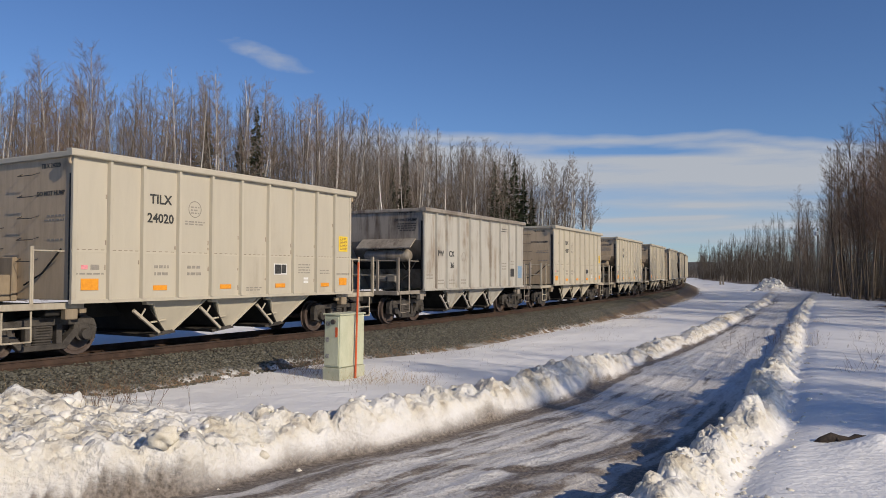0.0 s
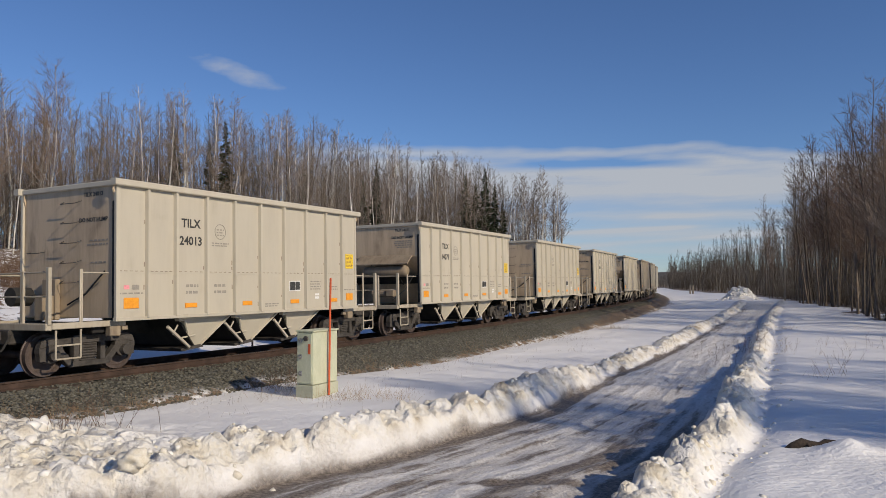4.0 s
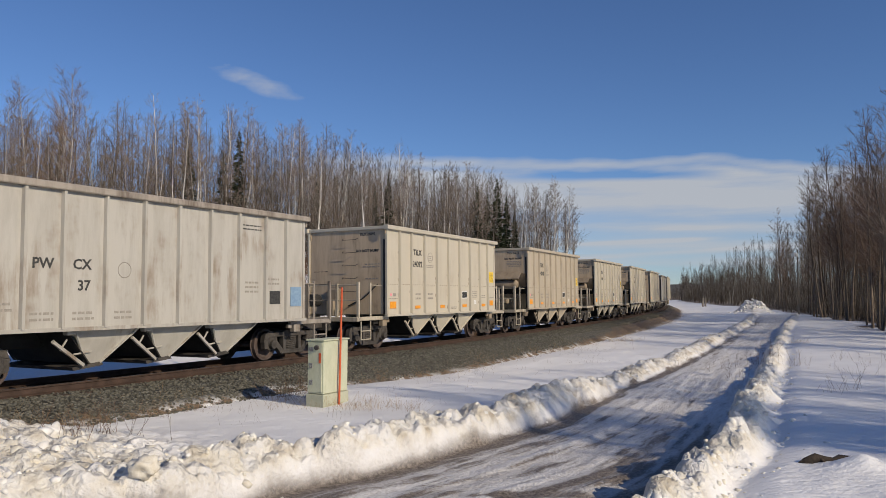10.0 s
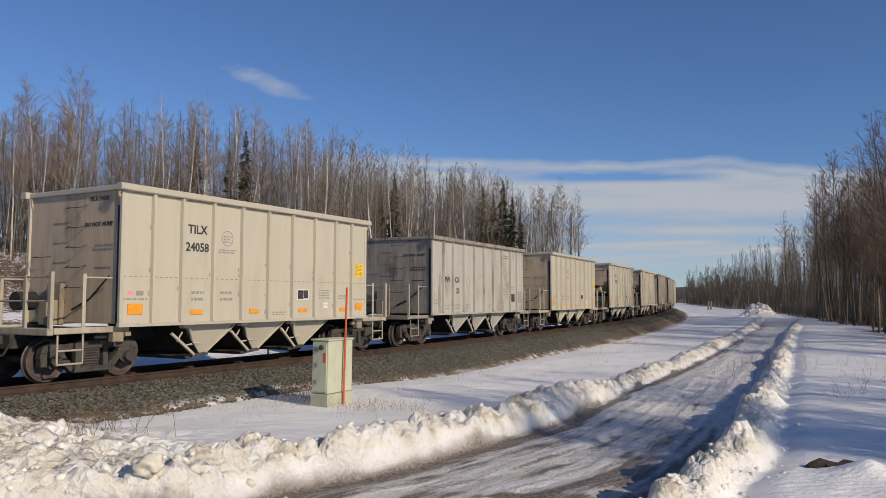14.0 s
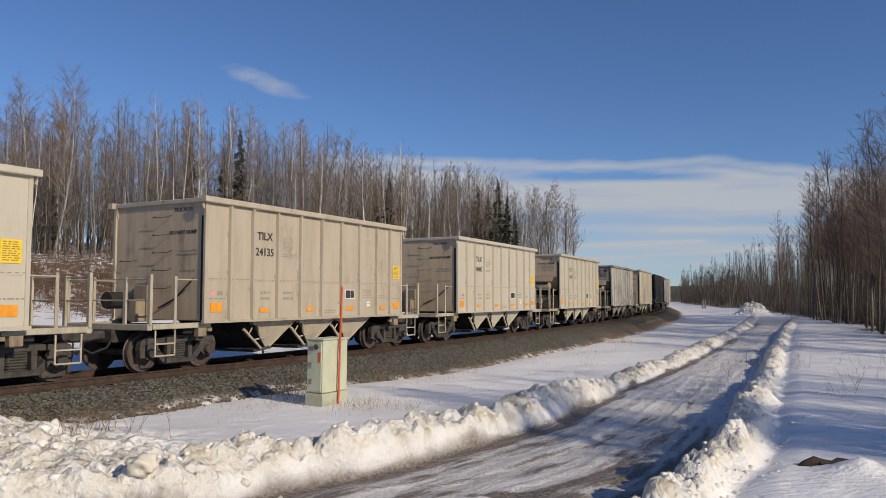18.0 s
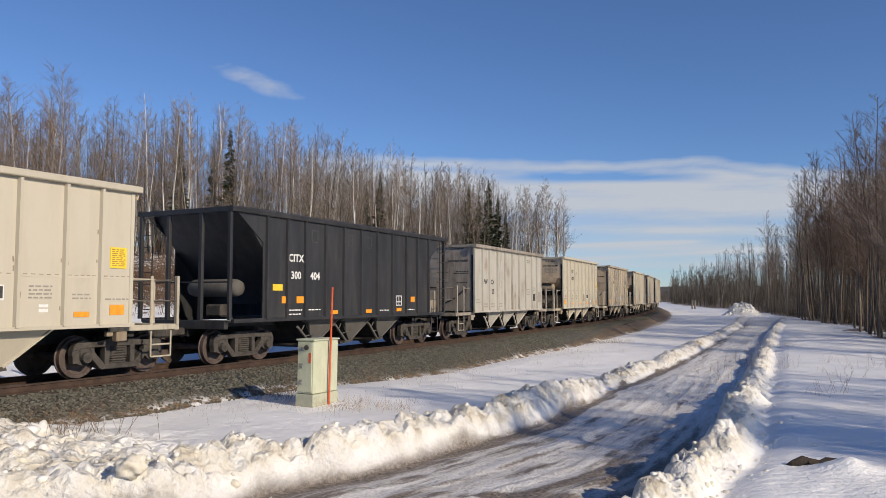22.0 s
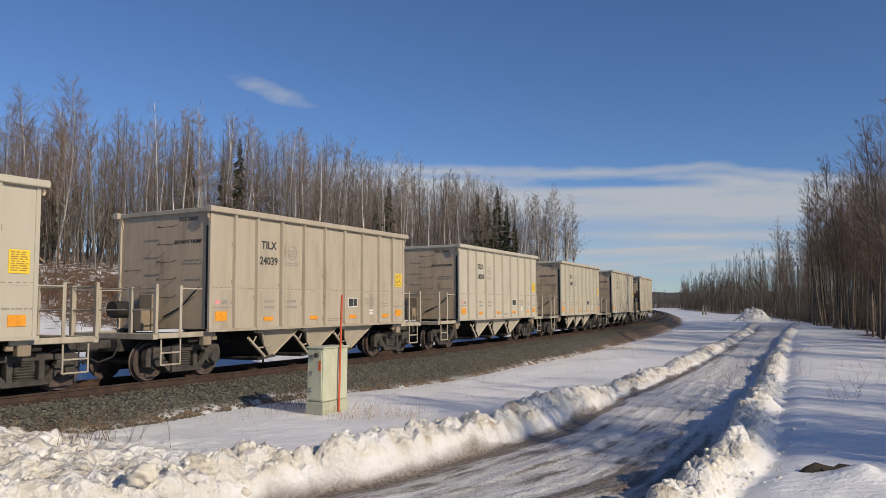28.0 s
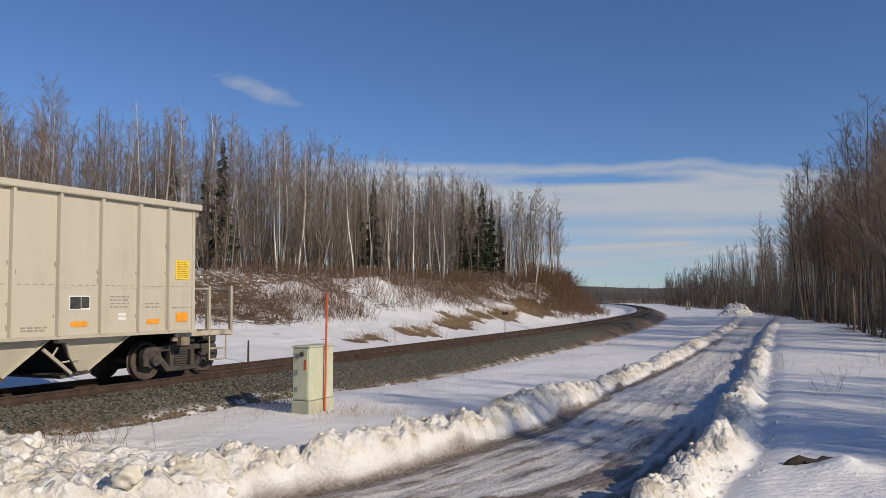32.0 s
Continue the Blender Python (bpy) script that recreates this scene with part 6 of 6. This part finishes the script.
def boulder(name, label, x, y, r, mat, seed, squash=0.82):
    """A rounded block of old ploughed snow."""
    bm = bmesh.new()
    bmesh.ops.create_icosphere(bm, subdivisions=3, radius=r)
    for v in bm.verts:
        n = v.co.normalized() * 1.7 + Vector((seed * 3.1, seed * 1.7, 0))
        v.co *= 0.86 + 0.42 * noise.noise(n) + 0.16 * noise.noise(n * 3.0) + 0.05 * noise.noise(n * 9.0)
        v.co.z *= squash
    ob = tagged(part(name, bm, mat, None, "", True), label, "snow block", "snow blocks of the road bank")
    ob.location = (x, y, ground_z(x, y) + r * 0.35 * squash - 0.03)
    ob.rotation_euler = (0, 0, seed * 1.3)


def snow_blocks():
    boulder("ice_block", "creamy block of old ice at the foot of the road bank", -3.63, 9.40, 0.20, CREAM_CLOD, 1)
    rnd = random.Random(77)
    spots = [(-5.85, 10.45, 0.19), (-6.1, 12.0, 0.20), (-5.7, 12.1, 0.15), (-3.95, 10.3, 0.15), (-3.7, 10.5, 0.11), (-4.6, 9.6, 0.15), (-6.9, 11.8, 0.2), (-3.1, 11.5, 0.12), (-1.7, 12.9, 0.11)]
    spots += [(-5.4 + rnd.gauss(0, 0.9), 10.2 + rnd.gauss(0, 0.8), rnd.uniform(0.06, 0.12)) for i in range(10)]
    for i, (x, y, r) in enumerate(spots):
        boulder("snow_block", "pale lump of old ploughed snow on the road bank", x, y, r, CLOD if i % 3 else CREAM_CLOD, i + 2)


snow_blocks()
fallen_log()


# ---- distance and clouds ----
def ridge(name, label, az0, az1, dist, base, height, seed, mat):
    rnd = random.Random(seed)
    n, v, f = 160, [], []
    for i in range(n + 1):
        a = radians(az0 + (az1 - az0) * i / n)
        h = height * (0.86 + 0.10 * math.sin(i * 0.11) + 0.05 * math.sin(i * 0.37 + 1)) + rnd.uniform(-0.6, 0.9) * height * 0.03
        for d, z in ((dist, base), (dist + 40, base + h), (dist + 400, base)):
            v.append((d * math.sin(a), d * math.cos(a), z))
    for i in range(n):
        f += [(3 * i, 3 * i + 3, 3 * i + 4, 3 * i + 1), (3 * i + 1, 3 * i + 4, 3 * i + 5, 3 * i + 2)]
    return tagged(arrays(name, v, f, mat), label, "hills", kind="structure")


ridge("backdrop_ridge", "low dark wooded ridge on the horizon", -60, 70, 1500, -6, 36, 3, FARWOOD)


def cloud_material(name, scale, cut, soft, thick, stretch):
    m = bpy.data.materials.new(name)
    m.use_nodes = True
    n, l = m.node_tree.nodes, m.node_tree.links
    n.remove(n["Principled BSDF"])
    tr, em, mx = n.new("ShaderNodeBsdfTransparent"), n.new("ShaderNodeEmission"), n.new("ShaderNodeMixShader")
    em.inputs["Color"].default_value, em.inputs["Strength"].default_value = (0.86, 0.90, 0.97, 1), 0.80
    tc = n.new("ShaderNodeTexCoord")
    mp = n.new("ShaderNodeMapping")
    mp.inputs["Scale"].default_value = stretch
    l.new(tc.outputs["UV"], mp.inputs["Vector"])
    f = noise_tex(n, l, mp.outputs[0], scale, 7, 0.6)
    at = n.new("ShaderNodeAttribute")
    at.attribute_name = "body"
    k = arith(n, l, "MULTIPLY", arith(n, l, "SUBTRACT", arith(n, l, "ADD", f, at.outputs["Fac"]), cut), 1 / soft, True)
    k = arith(n, l, "MULTIPLY", k, thick)
    l.new(k, mx.inputs[0])
    l.new(tr.outputs[0], mx.inputs[1])
    l.new(em.outputs[0], mx.inputs[2])
    l.new(mx.outputs[0], n["Material Output"].inputs["Surface"])
    return m


def cloud(name, label, az0, az1, el0, el1, mat, shape, dist=3600, n=60, m=24):
    """A thin sheet of cloud, far off; shape(u, v) gives its body from 0 to 1."""
    v, f, w, uv = [], [], [], []
    for j in range(m + 1):
        for i in range(n + 1):
            a, e = radians(az0 + (az1 - az0) * i / n), radians(el0 + (el1 - el0) * j / m)
            v.append((dist * math.sin(a) * math.cos(e), dist * math.cos(a) * math.cos(e), dist * math.sin(e)))
            w.append(shape(i / n, j / m))
            uv.append(((az0 + (az1 - az0) * i / n) / 10, (el0 + (el1 - el0) * j / m) / 10))
    for j in range(m):
        for i in range(n):
            k = j * (n + 1) + i
            f.append((k, k + 1, k + n + 2, k + n + 1))
    ob = arrays(name, v, f, mat)
    ob.data.attributes.new("body", "FLOAT", "POINT").data.foreach_set("value", w)
    lay = ob.data.uv_layers.new(name="sky")
    lay.data.foreach_set("uv", [c for lp in ob.data.loops for c in uv[lp.vertex_index]])
    ob.visible_shadow = False
    return tagged(ob, label, "cloud")


def wisp(u, v):
    mid = 0.72 - 0.5 * u
    return max(0.0, 1 - ((v - mid) / (0.15 + 0.30 * u * (1.1 - u))) ** 2) * math.sin(math.pi * min(1, max(0, u))) ** 0.8 - 0.2


def veil(u, v):
    """A torn upper streak, a gap of blue, the thick bank under it, and thin bright streaks down to the haze."""
    az, el = -16 + 58 * u, 0.9 + 10.4 * v
    soft = lambda x, a, b: max(0.0, min(1.0, (x - a) / (b - a)))
    top = float(np.interp(az, (-16, -10, 0, 8, 14, 19, 25, 32, 42), (9.3, 10.5, 10.4, 10.2, 10.1, 10.4, 9.3, 8.2, 7.4))) + 0.04 * math.sin(az * 1.3) + 0.03 * math.sin(az * 3.1 + 1)
    upper = soft(top - el, -0.1, 0.6) * soft(el, top - 1.6, top - 0.8) * 0.62
    gap = 0.95 * math.exp(-((el - 8.95 + 0.02 * az) / 0.36) ** 2) * soft(az, 3, 9) * (1 - soft(az, 15, 21))
    bank = soft(top - el, 0.5, 1.4) * soft(el, 4.3, 6.6) * (0.86 + 0.08 * math.sin(az * 0.45 + el * 1.7))
    low = soft(top - el, 1.0, 2.0) * (0.52 + 0.10 * math.sin(el * 5.2 + az * 0.12)) * soft(el, 0.9, 2.2)
    thin = 0.50 * math.exp(-((el - 3.85 - 0.03 * (az - 15)) / 0.13) ** 2) * soft(az, 8, 12) * (1 - soft(az, 18, 20.5)) + 0.35 * math.exp(-((el - 4.75) / 0.11) ** 2) * soft(az, 15, 17) * (1 - soft(az, 19, 21)) + 0.3 * math.exp(-((el - 2.9 - 0.05 * (az - 15)) / 0.2) ** 2)
    return (max(upper, bank, low) + thin - gap) * min(1, u * 6) - 0.06


CLOUDS = [cloud("wispy_cloud", "small white wisp of cloud in blue sky", -18.5, -9.5, 13.0, 17.6, cloud_material("wisp", 5.5, 0.82, 0.95, 0.78, (0.9, 2.2, 1)), wisp),
          cloud("cloud_bank", "thin flat bank of white cloud above the horizon", -16, 42, 0.9, 11.3, cloud_material("veil", 2.2, 0.60, 0.66, 0.92, (0.34, 2.9, 1)), veil, 3600, 150, 110)]


# ---- ties ----
def ties():
    t0 = None
    V, F = [], []
    svals = np.arange(-620, 660, 0.52)
    near = [s for s in svals if -18 < s < 138]
    for s in svals:
        x, y, th = on_track(s)
        m = Matrix.Translation((float(x), float(y), 0)) @ Matrix.Rotation(math.pi / 2 - float(th), 4, "Z")
        if -18 < s < 138:
            if t0 is None:
                t0 = part("tie", box(-0.115, 0.115, -1.3, 1.3, -0.36, -0.187, 0.012), TIE, track)
                t0.matrix_basis = m
            else:
                share(t0, "tie", m, track)
        else:
            b = len(V)
            for cx, cy, cz in ((-0.115, -1.3, -0.36), (0.115, -1.3, -0.36), (0.115, 1.3, -0.36), (-0.115, 1.3, -0.36), (-0.115, -1.3, -0.187), (0.115, -1.3, -0.187), (0.115, 1.3, -0.187), (-0.115, 1.3, -0.187)):
                V.append(tuple(m @ Vector((cx, cy, cz))))
            F += [tuple(b + i for i in q) for q in ((4, 5, 6, 7), (0, 1, 5, 4), (1, 2, 6, 5), (2, 3, 7, 6), (3, 0, 4, 7))]
    tagged(arrays("far_ties", V, F, TIE, track), kind="stuff")


ties()


# ---- what moves ----
# seconds, cars that have gone by
GONE = ((0, 0.0), (1, 1.246), (2, 2.464), (3, 3.66), (4, 4.867), (4.5, 5.47), (6.5, 7.873), (7, 8.473), (8, 9.675), (9, 10.862), (10, 12.104), (11, 13.309), (12, 14.508), (13, 15.697), (14, 16.895), (17, 20.52), (18, 21.708), (19, 22.893), (20, 24.083), (21, 25.302), (22, 26.515), (23, 27.745), (24, 28.956), (25, 30.146), (28, 33.696), (29, 34.837), (30, 36.015), (31, 37.198), (32, 38.369))
_gt, _gn = np.array(GONE, float).T
_gm = np.gradient(_gn, _gt)


def gone(t):
    i = int(np.clip(np.searchsorted(_gt, t, "right") - 1, 0, len(_gt) - 2))
    h = _gt[i + 1] - _gt[i]
    u = (t - _gt[i]) / h
    return ((1 + 2 * u) * (1 - u) ** 2 * _gn[i] + u * (1 - u) ** 2 * h * _gm[i] + u * u * (3 - 2 * u) * _gn[i + 1] + u * u * (u - 1) * h * _gm[i + 1])


def car_pose(s):
    xa, ya, _ = on_track(s - 4.87, -0.04)
    xb, yb, _ = on_track(s + 4.87, -0.04)
    return pose((xa + xb) / 2, (ya + yb) / 2, 0, -0.8, 0, math.degrees(math.atan2(yb - ya, xb - xa)))


def motions():
    for k, car in enumerate(CARS_MADE):
        walk(car, [(i * 0.5, car_pose(0.19 + (k - 1 - gone(i * 0.5)) * PITCH)) for i in range(65)])
    # every wheelset turns with the way gone; those at the same place in their truck turn alike
    turned = {}
    for car in CARS_MADE:
        for bo in car.children:
            if not bo.name.startswith("truck"):
                continue
            for ws in bo.children:
                if ws.name.startswith("wheelset"):
                    key = round(ws.location.x, 2)
                    if key not in turned:
                        x = ws.location.x
                        walk(ws, [(i / 30, pose(x, 0, 0.457, 0, -math.degrees(gone(i / 30) * PITCH / 0.457) % 360, 0)) for i in range(961)])
                        turned[key] = ws.animation_data
                    else:
                        ws.rotation_mode = "QUATERNION"
                        ad = ws.animation_data_create()
                        ad.action = turned[key].action
                        ad.action_slot = turned[key].action_slot
    # the wisp drifts slowly
    walk(CLOUDS[0], [(0, pose(0, 0, 0, 0, 0, 0.55)), (16, pose(0, 0, 0, 0, 0, -0.35)), (32, pose(0, 0, 0, 0, 0, -1.25))])


motions()
